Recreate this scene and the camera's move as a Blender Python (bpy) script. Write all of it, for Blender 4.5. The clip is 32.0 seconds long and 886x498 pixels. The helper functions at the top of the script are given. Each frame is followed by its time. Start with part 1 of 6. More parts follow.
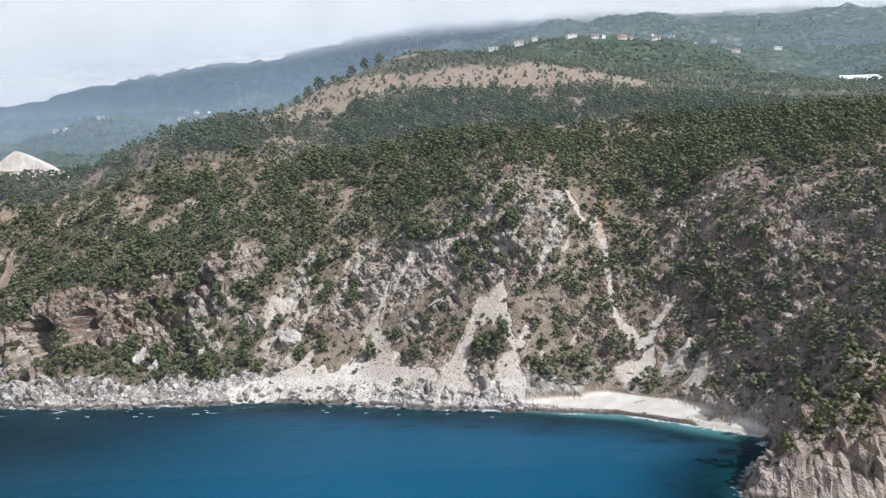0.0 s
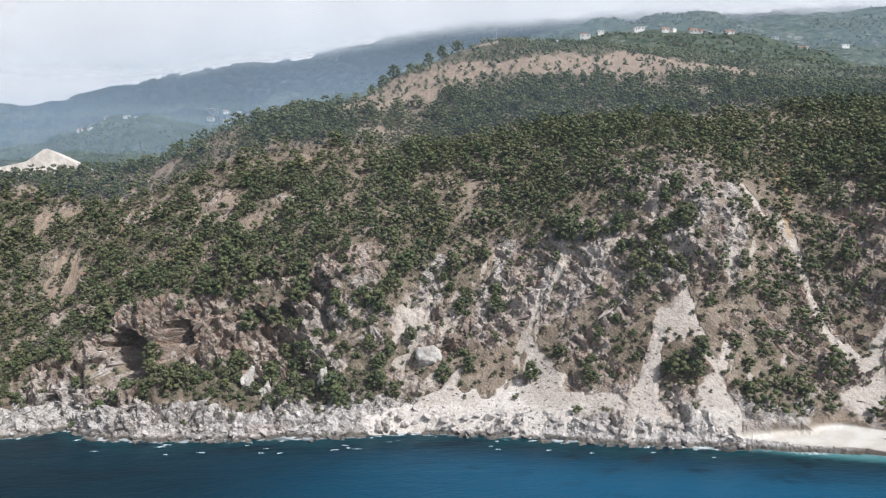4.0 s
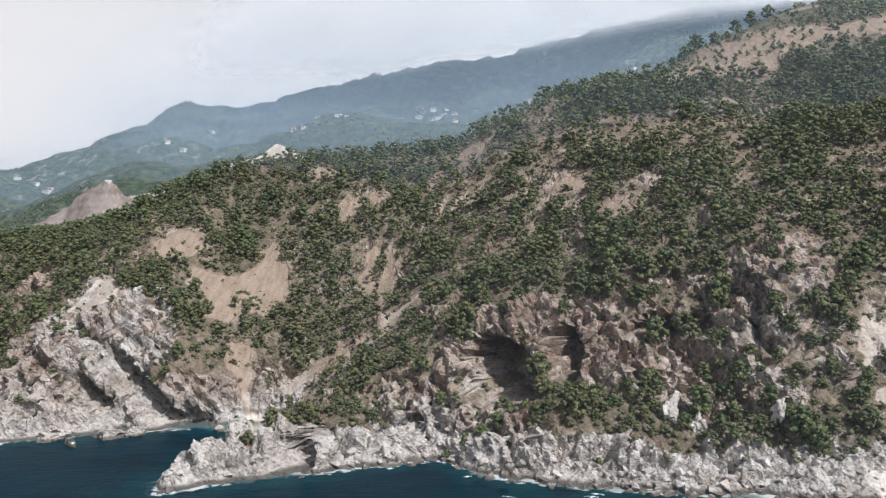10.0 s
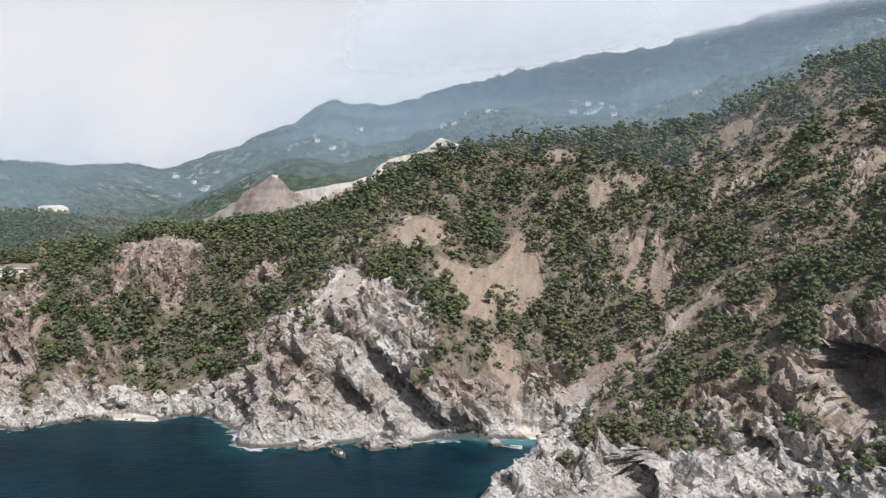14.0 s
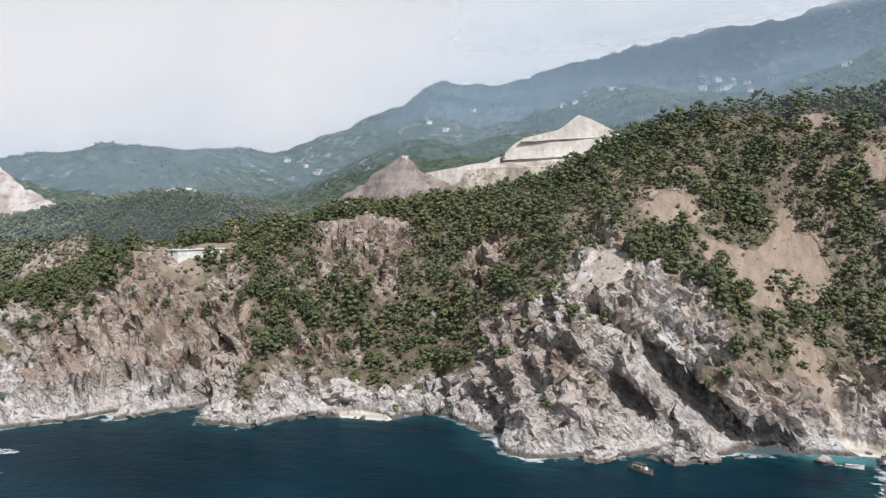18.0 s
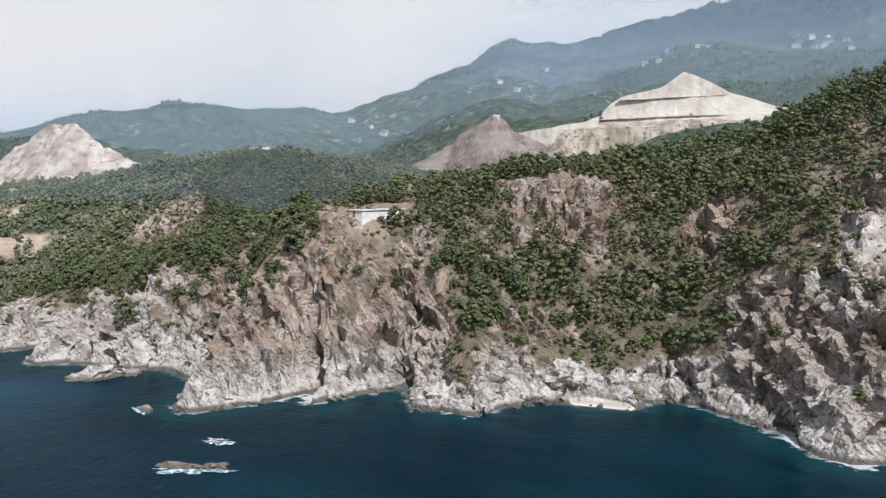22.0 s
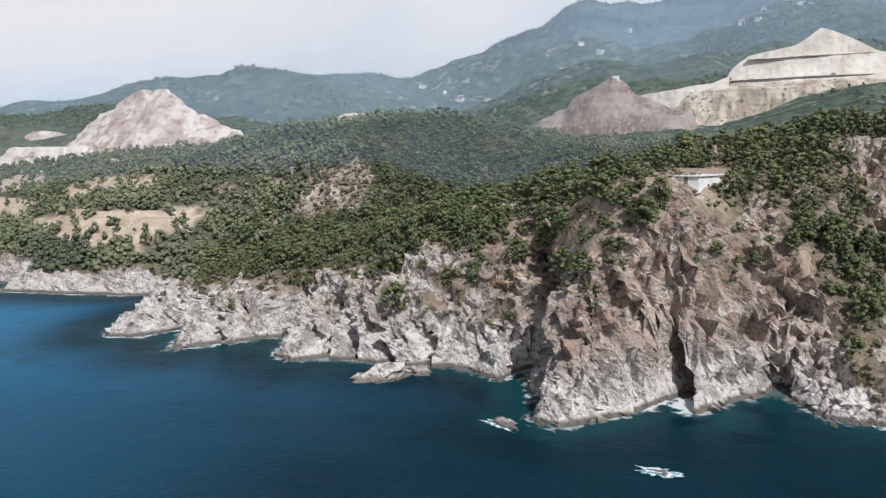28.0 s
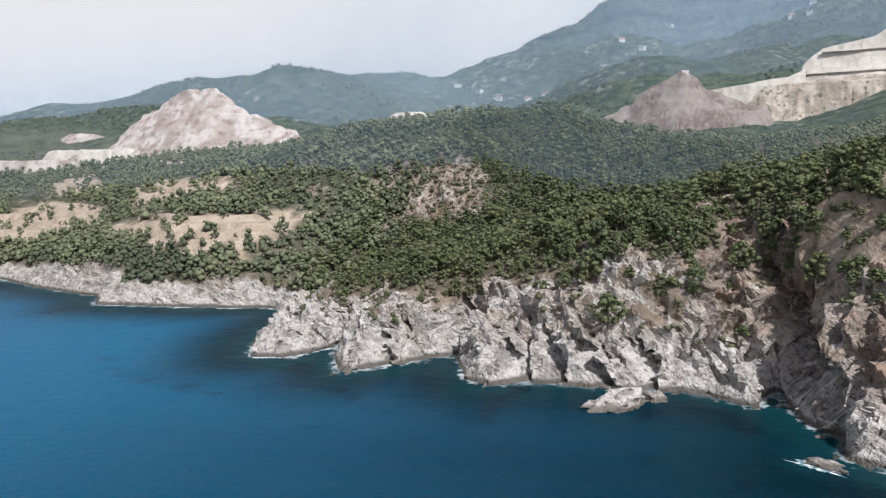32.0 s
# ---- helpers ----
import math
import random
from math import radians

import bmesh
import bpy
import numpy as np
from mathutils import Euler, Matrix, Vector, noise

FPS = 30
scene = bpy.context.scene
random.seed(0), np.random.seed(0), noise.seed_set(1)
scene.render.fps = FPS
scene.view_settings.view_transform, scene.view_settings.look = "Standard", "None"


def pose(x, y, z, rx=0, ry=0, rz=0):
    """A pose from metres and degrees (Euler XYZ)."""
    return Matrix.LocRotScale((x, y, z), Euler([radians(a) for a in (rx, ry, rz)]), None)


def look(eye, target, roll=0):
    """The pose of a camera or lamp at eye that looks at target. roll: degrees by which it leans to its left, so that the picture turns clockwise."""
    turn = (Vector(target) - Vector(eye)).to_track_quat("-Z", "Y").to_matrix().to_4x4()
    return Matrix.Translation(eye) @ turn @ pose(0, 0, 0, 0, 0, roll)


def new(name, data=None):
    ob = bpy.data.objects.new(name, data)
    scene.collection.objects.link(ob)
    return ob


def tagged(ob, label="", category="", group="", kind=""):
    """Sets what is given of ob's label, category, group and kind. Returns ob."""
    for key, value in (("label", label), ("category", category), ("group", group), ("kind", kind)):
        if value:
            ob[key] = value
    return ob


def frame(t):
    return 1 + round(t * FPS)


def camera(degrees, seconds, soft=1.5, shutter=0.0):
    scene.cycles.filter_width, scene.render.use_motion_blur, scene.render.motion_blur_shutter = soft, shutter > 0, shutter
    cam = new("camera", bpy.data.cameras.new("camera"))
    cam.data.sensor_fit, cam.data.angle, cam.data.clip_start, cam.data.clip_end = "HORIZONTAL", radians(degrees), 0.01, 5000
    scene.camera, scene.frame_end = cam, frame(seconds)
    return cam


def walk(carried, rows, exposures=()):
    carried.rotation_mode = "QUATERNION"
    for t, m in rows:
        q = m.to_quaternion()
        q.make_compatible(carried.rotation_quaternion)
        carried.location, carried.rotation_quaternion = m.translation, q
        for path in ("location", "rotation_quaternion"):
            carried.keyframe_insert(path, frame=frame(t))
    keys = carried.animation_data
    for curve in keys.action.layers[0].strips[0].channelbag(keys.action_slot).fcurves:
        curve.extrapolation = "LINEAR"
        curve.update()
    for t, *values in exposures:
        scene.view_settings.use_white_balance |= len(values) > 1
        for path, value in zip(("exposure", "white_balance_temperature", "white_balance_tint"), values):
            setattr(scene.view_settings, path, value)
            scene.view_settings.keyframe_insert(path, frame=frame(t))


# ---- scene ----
LENS = 59.3
cam = camera(LENS, 32.0, soft=1.28)


def shot(x, y, z, yaw, pitch, roll):
    """The flight's pose: yaw to the left, pitch up and roll, in degrees."""
    return pose(x, y, z, 90 + pitch, 0, yaw) @ pose(0, 0, 0, 0, 0, roll)


FLIGHT = [
    (0, -0.00, 0.00, 80.00, 0.000, -2.947, -1.963),
    (1, -16.66, 14.73, 79.04, -0.116, -2.704, -1.903),
    (2, -33.16, 29.08, 78.10, -0.174, -2.563, -1.838),
    (3, -49.50, 43.06, 77.10, -0.203, -2.407, -1.763),
    (4, -65.77, 56.84, 76.01, -0.201, -2.265, -1.680),
    (5, -81.99, 70.03, 74.98, 0.144, -2.146, -1.566),
    (6, -98.19, 82.01, 73.94, 1.679, -1.980, -1.513),
    (7, -114.37, 92.88, 72.77, 3.703, -1.792, -1.352),
    (8, -130.92, 103.12, 71.52, 6.200, -1.585, -1.339),
    (9, -147.60, 112.55, 70.25, 8.312, -1.413, -1.211),
    (10, -164.46, 121.10, 68.99, 10.609, -1.357, -0.908),
    (11, -181.38, 128.78, 67.67, 12.645, -1.251, -0.683),
    (12, -198.33, 135.51, 66.36, 14.624, -1.155, -0.575),
    (13, -215.30, 141.22, 65.01, 16.630, -1.089, -0.451),
    (14, -232.20, 145.99, 63.73, 18.610, -1.018, -0.462),
    (15, -249.06, 149.99, 62.68, 20.471, -0.902, -0.517),
    (16, -266.09, 153.35, 61.91, 21.915, -1.092, -0.501),
    (17, -283.26, 156.36, 61.22, 23.106, -1.502, -0.444),
    (18, -300.51, 159.07, 60.63, 24.069, -1.938, -0.392),
    (19, -317.84, 161.27, 60.10, 24.609, -2.497, -0.219),
    (20, -335.23, 163.04, 59.54, 24.998, -3.197, -0.127),
    (21, -352.35, 164.30, 58.99, 25.577, -3.897, -0.008),
    (22, -369.20, 164.98, 58.53, 26.054, -4.486, 0.106),
    (23, -385.86, 165.20, 58.18, 26.515, -5.003, 0.135),
    (24, -402.29, 164.97, 57.85, 26.908, -5.457, 0.152),
    (25, -418.46, 164.52, 57.56, 27.018, -5.707, 0.117),
    (26, -434.40, 163.89, 57.21, 27.021, -6.104, 0.063),
    (27, -450.28, 163.14, 56.84, 27.021, -6.474, -0.059),
    (28, -466.11, 162.54, 56.42, 27.029, -6.670, -0.209),
    (29, -481.78, 162.24, 55.89, 26.969, -6.622, -0.350),
    (30, -497.18, 162.21, 55.36, 26.926, -6.580, -0.485),
    (31, -512.30, 162.43, 54.98, 26.869, -6.531, -0.576),
    (32, -527.23, 162.86, 54.75, 26.860, -6.504, -0.722),
]
walk(cam, [(t, shot(*p)) for t, *p in FLIGHT], exposures=[(0, 0.09, 6030, 10), (6, 0.03, 6150, 11), (15, 0.0, 6150, 11), (24, -0.04, 6070, 11), (32, -0.02, 6080, 11)])

# ---- world, sun ----
SUN_FROM = Vector((0.68, -0.52, 0.84)).normalized()
SUN_ELEV = math.asin(SUN_FROM.z)
SUN_AZIM = math.atan2(SUN_FROM.x, SUN_FROM.y)

world = bpy.data.worlds.new("sky")
scene.world = world
world.use_nodes = True
wt = world.node_tree
wt.nodes.clear()


def wnode(kind, **values):
    n = wt.nodes.new(kind)
    for key, value in values.items():
        n.inputs[key].default_value = value
    return n


sky = wt.nodes.new("ShaderNodeTexSky")
sky.sky_type, sky.sun_disc = "NISHITA", False
sky.sun_elevation, sky.sun_rotation = SUN_ELEV, SUN_AZIM
sky.air_density, sky.dust_density = 1.0, 2.0
sky_gain = wnode("ShaderNodeVectorMath")
sky_gain.operation = "SCALE"
sky_gain.inputs["Scale"].default_value = 0.085
wt.links.new(sky.outputs["Color"], sky_gain.inputs[0])
coords = wt.nodes.new("ShaderNodeTexCoord")
stretch = wt.nodes.new("ShaderNodeMapping")
stretch.inputs["Scale"].default_value = (1.0, 1.0, 3.2)
wt.links.new(coords.outputs["Generated"], stretch.inputs["Vector"])
puffs = wnode("ShaderNodeTexNoise", Scale=2.1, Detail=6.0, Roughness=0.55)
wt.links.new(stretch.outputs["Vector"], puffs.inputs["Vector"])
cover = wt.nodes.new("ShaderNodeMapRange")
cover.inputs["From Min"].default_value, cover.inputs["From Max"].default_value = 0.28, 0.50
cover.inputs["To Min"].default_value, cover.inputs["To Max"].default_value = 0.94, 1.0
wt.links.new(puffs.outputs["Fac"], cover.inputs["Value"])
# the cloud lies low along the mountains and thins out overhead
split = wt.nodes.new("ShaderNodeSeparateXYZ")
wt.links.new(coords.outputs["Generated"], split.inputs[0])
low = wt.nodes.new("ShaderNodeMapRange")
low.interpolation_type = "SMOOTHSTEP"
low.inputs["From Min"].default_value, low.inputs["From Max"].default_value = 0.20, 0.62
low.inputs["To Min"].default_value, low.inputs["To Max"].default_value = 1.0, 0.12
wt.links.new(split.outputs["Z"], low.inputs["Value"])
share = wnode("ShaderNodeMath")
share.operation = "MULTIPLY"
wt.links.new(cover.outputs["Result"], share.inputs[0])
wt.links.new(low.outputs["Result"], share.inputs[1])
cloud = wt.nodes.new("ShaderNodeMix")
cloud.data_type = "RGBA"
cloud.inputs[7].default_value = (0.885, 0.846, 0.816, 1)
wt.links.new(share.outputs[0], cloud.inputs[0])
wt.links.new(sky_gain.outputs["Vector"], cloud.inputs[6])
backing = wnode("ShaderNodeBackground", Strength=1.0)
wt.links.new(cloud.outputs[2], backing.inputs["Color"])
wout = wt.nodes.new("ShaderNodeOutputWorld")
wt.links.new(backing.outputs["Background"], wout.inputs["Surface"])

sun = new("sun", bpy.data.lights.new("sun", "SUN"))
sun.data.energy, sun.data.angle, sun.data.color = 4.3, radians(0.6), (1.0, 0.965, 0.915)
sun.matrix_world = look(SUN_FROM * 400, (0, 0, 0))

# ---- noise on arrays ----
def lattice(ix, iy, iz, seed):
    h = (ix.astype(np.int64) * 374761393 + iy.astype(np.int64) * 668265263 + iz.astype(np.int64) * 2147483647 + seed * 974634777) & 0xFFFFFFFF
    h = ((h ^ (h >> 13)) * 1274126177) & 0xFFFFFFFF
    h = ((h ^ (h >> 16)) * 2246822519) & 0xFFFFFFFF
    return ((h ^ (h >> 15)) & 0xFFFFFF) / float(0xFFFFFF)


def value_noise(x, y, z, seed=0):
    """Smooth noise from 0 to 1 at the points of three arrays."""
    x, y, z = np.broadcast_arrays(np.asarray(x, float), y, z)
    ix, iy, iz = np.floor(x), np.floor(y), np.floor(z)
    u, v, w = x - ix, y - iy, z - iz
    u, v, w = (a * a * (3 - 2 * a) for a in (u, v, w))
    total = 0.0
    for dx in (0, 1):
        for dy in (0, 1):
            for dz in (0, 1):
                k = (u if dx else 1 - u) * (v if dy else 1 - v) * (w if dz else 1 - w)
                total = total + k * lattice(ix + dx, iy + dy, iz + dz, seed)
    return total


def fractal(x, y, z, octaves=4, seed=0, gain=0.5):
    total, amp, norm = 0.0, 1.0, 0.0
    for k in range(octaves):
        total = total + amp * value_noise(x * 2 ** k, y * 2 ** k, z * 2 ** k, seed + k)
        norm += amp
        amp *= gain
    return total / norm


def ridged(x, y, z, octaves=4, seed=0):
    total, amp, norm = 0.0, 1.0, 0.0
    for k in range(octaves):
        total = total + amp * (1 - np.abs(2 * value_noise(x * 2 ** k, y * 2 ** k, z * 2 ** k, seed + k) - 1))
        norm += amp
        amp *= 0.5
    return total / norm


def smooth(a, b, x):
    t = np.clip((x - a) / (b - a), 0, 1)
    return t * t * (3 - 2 * t)


# ---- plan of the coast: the waterline from east to west ----
COAST_EAST = [(900, 60), (420, 110), (240, 165), (150, 188), (95, 196), (78, 205), (82, 217), (92, 230), (104, 247), (104, 256), (92, 268),
              (82, 277), (65, 290), (36, 298), (20, 303), (-5, 308), (-22, 314), (-38, 320), (-68, 328), (-79, 331), (-106, 327), (-134, 328),
              (-154, 329), (-169, 330), (-190, 334), (-210, 350), (-222, 343), (-244, 331), (-262, 322), (-278, 309)]
COAST_COVES = [(-283, 316), (-282, 336), (-280, 362), (-279, 384), (-295, 380), (-306, 375), (-322, 367), (-329, 372), (-338, 360), (-351, 354),
               (-361, 347), (-367, 349), (-377, 363), (-390, 374), (-405, 384), (-413, 368), (-439, 365), (-448, 345), (-467, 344), (-477, 361),
               (-485, 350), (-492, 335), (-496, 337), (-499, 345), (-505, 329), (-516, 314), (-524, 316), (-525, 327), (-532, 337), (-536, 350), (-538, 356), (-540, 350)]
COAST_WEST = [(-541, 341), (-549, 344), (-558, 346), (-567, 343), (-580, 341), (-592, 339), (-601, 333), (-608, 335), (-622, 356), (-632, 340), (-641, 327), (-650, 338), (-659, 354),
              (-663, 335), (-674, 331), (-688, 350), (-702, 388), (-718, 392), (-738, 383), (-757, 378), (-787, 370), (-800, 384), (-840, 388), (-888, 399),
              (-930, 385), (-1010, 380), (-1150, 400), (-1500, 420), (-2600, 520)]
COAST = np.array(COAST_EAST + COAST_COVES + COAST_WEST, float)


def shore_distance(x, y):
    """Metres inland of the waterline; negative at sea."""
    best = np.full(x.shape, 1e18)
    inside = np.zeros(x.shape, bool)
    ring = np.vstack([COAST, [(-2600, 6000), (900, 6000)]])
    for k in range(len(ring)):
        a, b = ring[k], ring[(k + 1) % len(ring)]
        e = b - a
        if k < len(COAST) - 1:
            t = np.clip(((x - a[0]) * e[0] + (y - a[1]) * e[1]) / (e @ e), 0, 1)
            best = np.minimum(best, (x - a[0] - t * e[0]) ** 2 + (y - a[1] - t * e[1]) ** 2)
        cross = (a[1] > y) != (b[1] > y)
        if abs(e[1]) > 1e-9:
            inside ^= cross & (x < a[0] + e[0] * (y - a[1]) / e[1])
    return np.where(inside, 1, -1) * np.sqrt(best)


# ---- plan of the hills: crests, spurs, gullies and brows, as (x, y, height) ----
HILL_LINES = {
    "beach_bay": [(65, 306, 4), (84, 311, 6), (79, 355, 41), (87, 405, 91), (80, 450, 112), (100, 560, 160)],
    "east_spur": [(100, 215, 18), (118, 228, 30), (150, 240, 46), (190, 300, 82), (228, 400, 116), (300, 540, 138), (420, 420, 150), (800, 300, 170), (420, 220, 70)],
    "bay_east_wall": [(118, 262, 20), (128, 300, 35), (140, 312, 55), (122, 331, 49), (132, 329, 62), (111, 359, 69), (134, 358, 92), (162, 319, 76), (97, 340, 34), (160, 400, 104)],
    "talus_foot": [(-33, 350, 19), (-73, 357, 23), (-82, 366, 27), (-127, 363, 17), (-141, 361, 17), (8, 330, 21), (27, 327, 25), (45, 320, 14), (-218, 357, 8), (-235, 346, 7), (-252, 333, 7), (-268, 324, 8)],
    "rock_band": [(-12, 376, 61), (-112, 372, 37), (-105, 379, 57), (-183, 369, 36), (-215, 376, 28), (22, 359, 56), (40, 356, 59), (50, 381, 87), (22, 396, 92), (-70, 385, 51), (-160, 372, 30), (-150, 384, 52)],
    "mid_slope": [(-149, 418, 73), (-54, 423, 88), (-43, 441, 104), (-195, 425, 62), (30, 430, 108), (60, 420, 104)],
    "upper_slope": [(-96, 507, 127), (-78, 510, 122), (20, 520, 142)],
    "main_crest": [(-19, 680, 216), (64, 700, 213), (170, 700, 200), (250, 640, 164), (-98, 640, 180), (-160, 565, 146), (-190, 522, 133), (-214, 503, 116)],
    "screes_hollow": [(-251, 438, 46), (-248, 443, 51), (-253, 460, 76), (-254, 480, 90), (-262, 381, 14), (-231, 494, 97), (-307, 448, 62), (-279, 396, 12), (-268, 415, 26)],
    "west_crest": [(-262, 503, 107), (-300, 490, 103.5), (-330, 486, 102.5), (-357, 480, 97), (-344, 428, 68), (-366, 441, 70), (-405, 470, 73), (-463, 443, 63), (-500, 428, 57)],
    "cape_of_caves": [(-302, 377, 7), (-311, 382, 23), (-317, 371, 4), (-336, 375, 21), (-343, 371, 12), (-354, 366, 29), (-338, 380, 37), (-350, 393, 47), (-345, 405, 54), (-366, 356, 7), (-380, 385, 27)],
    "green_hollow": [(-402, 421, 48), (-444, 417, 58), (-466, 417, 59), (-410, 396, 14), (-440, 378, 10), (-455, 365, 12)],
    "house_spur": [(-500, 369, 48.5), (-497, 386, 48.5), (-500, 354, 43), (-498, 350, 30), (-504, 341, 17), (-507, 340, 25), (-516, 331, 22), (-511, 333, 19), (-521, 327, 12), (-531, 340, 19), (-527, 359, 38), (-531, 363, 40), (-543, 364, 25), (-527, 385, 47), (-489, 363, 28), (-476, 365, 19), (-509, 400, 53)],
    "west_wood": [(-541, 350, 14), (-549, 364, 12), (-551, 378, 32), (-562, 365, 28), (-555, 360, 19), (-559, 355, 8), (-573, 349, 13), (-583, 348, 14), (-615, 353, 14), (-645, 341, 9), (-536, 440, 49), (-571, 420, 42), (-606, 400, 31), (-649, 390, 20), (-680, 370, 12), (-600, 366, 22), (-640, 358, 16), (-664, 345, 9)],
}
BACK_LINES = {
    "wood_valley": [(-640, 432, 20), (-600, 470, 30), (-690, 420, 12), (-560, 490, 42), (-520, 530, 50)],
    "round_hill": [(-684, 474, 47), (-660, 550, 74), (-735, 610, 84), (-800, 600, 78), (-840, 610, 70), (-673, 610, 80), (-634, 600, 69), (-560, 560, 54), (-740, 440, 22)],
    "terraces": [(-783, 466, 40), (-790, 416, 31), (-746, 423, 29), (-731, 393, 9), (-770, 390, 9), (-840, 425, 24), (-900, 480, 34), (-930, 420, 12), (-1000, 520, 40), (-880, 560, 56)],
    "back_valley": [(-450, 545, 56), (-380, 565, 60), (-300, 590, 70), (-230, 610, 85), (-160, 690, 130), (-480, 640, 66), (-700, 760, 62), (-850, 760, 58), (-600, 720, 66), (-400, 740, 84), (-250, 760, 120)],
}
FAR_LINES = {
    "quarry_hill": [(-480, 900, 128), (-400, 900, 118), (-350, 850, 116), (-560, 860, 90), (-640, 860, 88)],
    "west_peaks": [(-1000, 640, 64), (-1120, 640, 60), (-920, 680, 66), (-1060, 760, 92), (-1625, 900, 113), (-1522, 900, 138), (-1409, 900, 133), (-1325, 900, 143), (-1246, 900, 158),
                   (-1191, 900, 152), (-1106, 900, 165), (-1013, 900, 142), (-1173, 1174, 174), (-1093, 1174, 182), (-1030, 1174, 165), (-2400, 900, 120)],
    "dark_hill": [(-791, 1000, 141), (-720, 1000, 163), (-653, 1000, 151), (-900, 1050, 100), (-840, 920, 80), (-960, 1000, 110), (-700, 1150, 130), (-860, 1170, 160)],
}
RANGE_LINES = {
    "high_range": [(-1074, 1262, 174), (-971, 1262, 215), (-901, 1262, 235), (-808, 1262, 272), (-721, 1290, 262), (-700, 1470, 309), (-560, 1480, 348), (-420, 1480, 368),
                   (-270, 1480, 378), (-160, 1490, 401), (30, 1500, 431), (230, 1400, 421), (430, 1400, 408), (640, 1400, 417), (900, 1400, 418)],
    "village_slope": [(-488, 1150, 218), (-370, 1255, 237), (-420, 1020, 150), (-250, 1000, 165), (-80, 900, 205), (-60, 1150, 270)],
    "inland": [(83, 900, 262), (148, 900, 269), (277, 900, 261), (405, 900, 217), (470, 900, 202), (700, 900, 230), (300, 1150, 320)],
    "behind": [(-800, 1750, 200), (-400, 1900, 260), (200, 1900, 330), (900, 2000, 330), (-1400, 1700, 120), (-2400, 2200, 120), (-1100, 1400, 150)],
}
knots = np.array([p for line in (*HILL_LINES.values(), *BACK_LINES.values(), *FAR_LINES.values(), *RANGE_LINES.values()) for p in line] + [(x, y, 2.5) for x, y in COAST[1:-1]], float)


def solve_relief(pts, round_off=5.0, slack=1.2):
    d = np.hypot(pts[:, None, 0] - pts[None, :, 0], pts[:, None, 1] - pts[None, :, 1])
    a = np.zeros((len(pts) + 3, len(pts) + 3))
    a[:-3, :-3] = -np.sqrt(d * d + round_off ** 2) - slack * np.eye(len(pts)) * -1.0
    lin = np.c_[np.ones(len(pts)), pts[:, :2] / 500]
    a[:-3, -3:], a[-3:, :-3] = lin, lin.T
    return np.linalg.solve(a, np.r_[pts[:, 2], 0, 0, 0]), round_off


WEIGHTS, ROUND_OFF = solve_relief(knots)


def relief(x, y):
    """The smooth shape of the hills through the plan's lines."""
    z = WEIGHTS[-3] + WEIGHTS[-2] * x / 500 + WEIGHTS[-1] * y / 500
    for (kx, ky, _), w in zip(knots, WEIGHTS[:-3]):
        z = z - w * np.sqrt((x - kx) ** 2 + (y - ky) ** 2 + ROUND_OFF ** 2)
    return z


def ground(x, y):
    """Height of the land, and of the sea bed, without the crags."""
    x, y = np.asarray(x, float), np.asarray(y, float)
    d = shore_distance(x, y)
    rough = fractal(x / 60, y / 60, 0.5, 4, 11) - 0.5
    land = relief(x, y) + rough * (5 + 0.05 * np.clip(y - 500, 0, 800)) * smooth(15, 60, d)
    rim = np.maximum(land, 2.0 + 1.5 * fractal(x / 9, y / 9, 0.2, 2, 5))
    step = smooth(-0.5, np.where(x > -240, 5.5, 3.2), d)
    bed = np.clip(d * 0.35, -14, 0)
    return np.where(d > 0, rim * step + (1 - step) * 0.0, bed) - 0.25 * (d <= 0), d


# ---- plan of the bare ground: (x, y, half length, half width, turn in degrees) ----
ROCKS = [
    (-12, 374, 34, 20, 0), (30, 380, 30, 34, 0), (-106, 374, 23, 18, 0), (-165, 371, 44, 12, -4), (-60, 366, 26, 10, 0), (72, 345, 10, 36, 0), (114, 285, 10, 26, 10),
    (155, 312, 34, 42, 0), (104, 220, 24, 18, 20), (116, 335, 24, 34, 0), (104, 362, 14, 26, 0),
]
ROCKS += [
    (-340, 382, 30, 22, -20), (-372, 376, 26, 14, -40), (-356, 408, 9, 12, 0), (-296, 372, 24, 9, 0), (-258, 338, 34, 12, 20),
    (-205, 362, 30, 9, 0), (-478, 366, 13, 14, 0), (-505, 346, 22, 28, 0), (-520, 332, 16, 20, 0), (-455, 416, 17, 11, 20), (-400, 421, 8, 6, 0), (-545, 362, 14, 22, 0), (-600, 352, 52, 13, -6), (-655, 342, 26, 11, 0),
    (-772, 382, 46, 7, 0), (-880, 396, 70, 5, 0),
]
SCREES = [
    (-154, 424, 6, 7, 0), (-172, 449, 8, 5, 0), (-52, 423, 7, 4, 0), (-89, 410, 5, 3, 0), (-98, 507, 4, 9, 0), (-78, 509, 6, 6, 0),
    (-235, 484, 5, 8, 0),
    (-96, 588, 42, 40, 0), (-49, 598, 30, 18, 0),
]
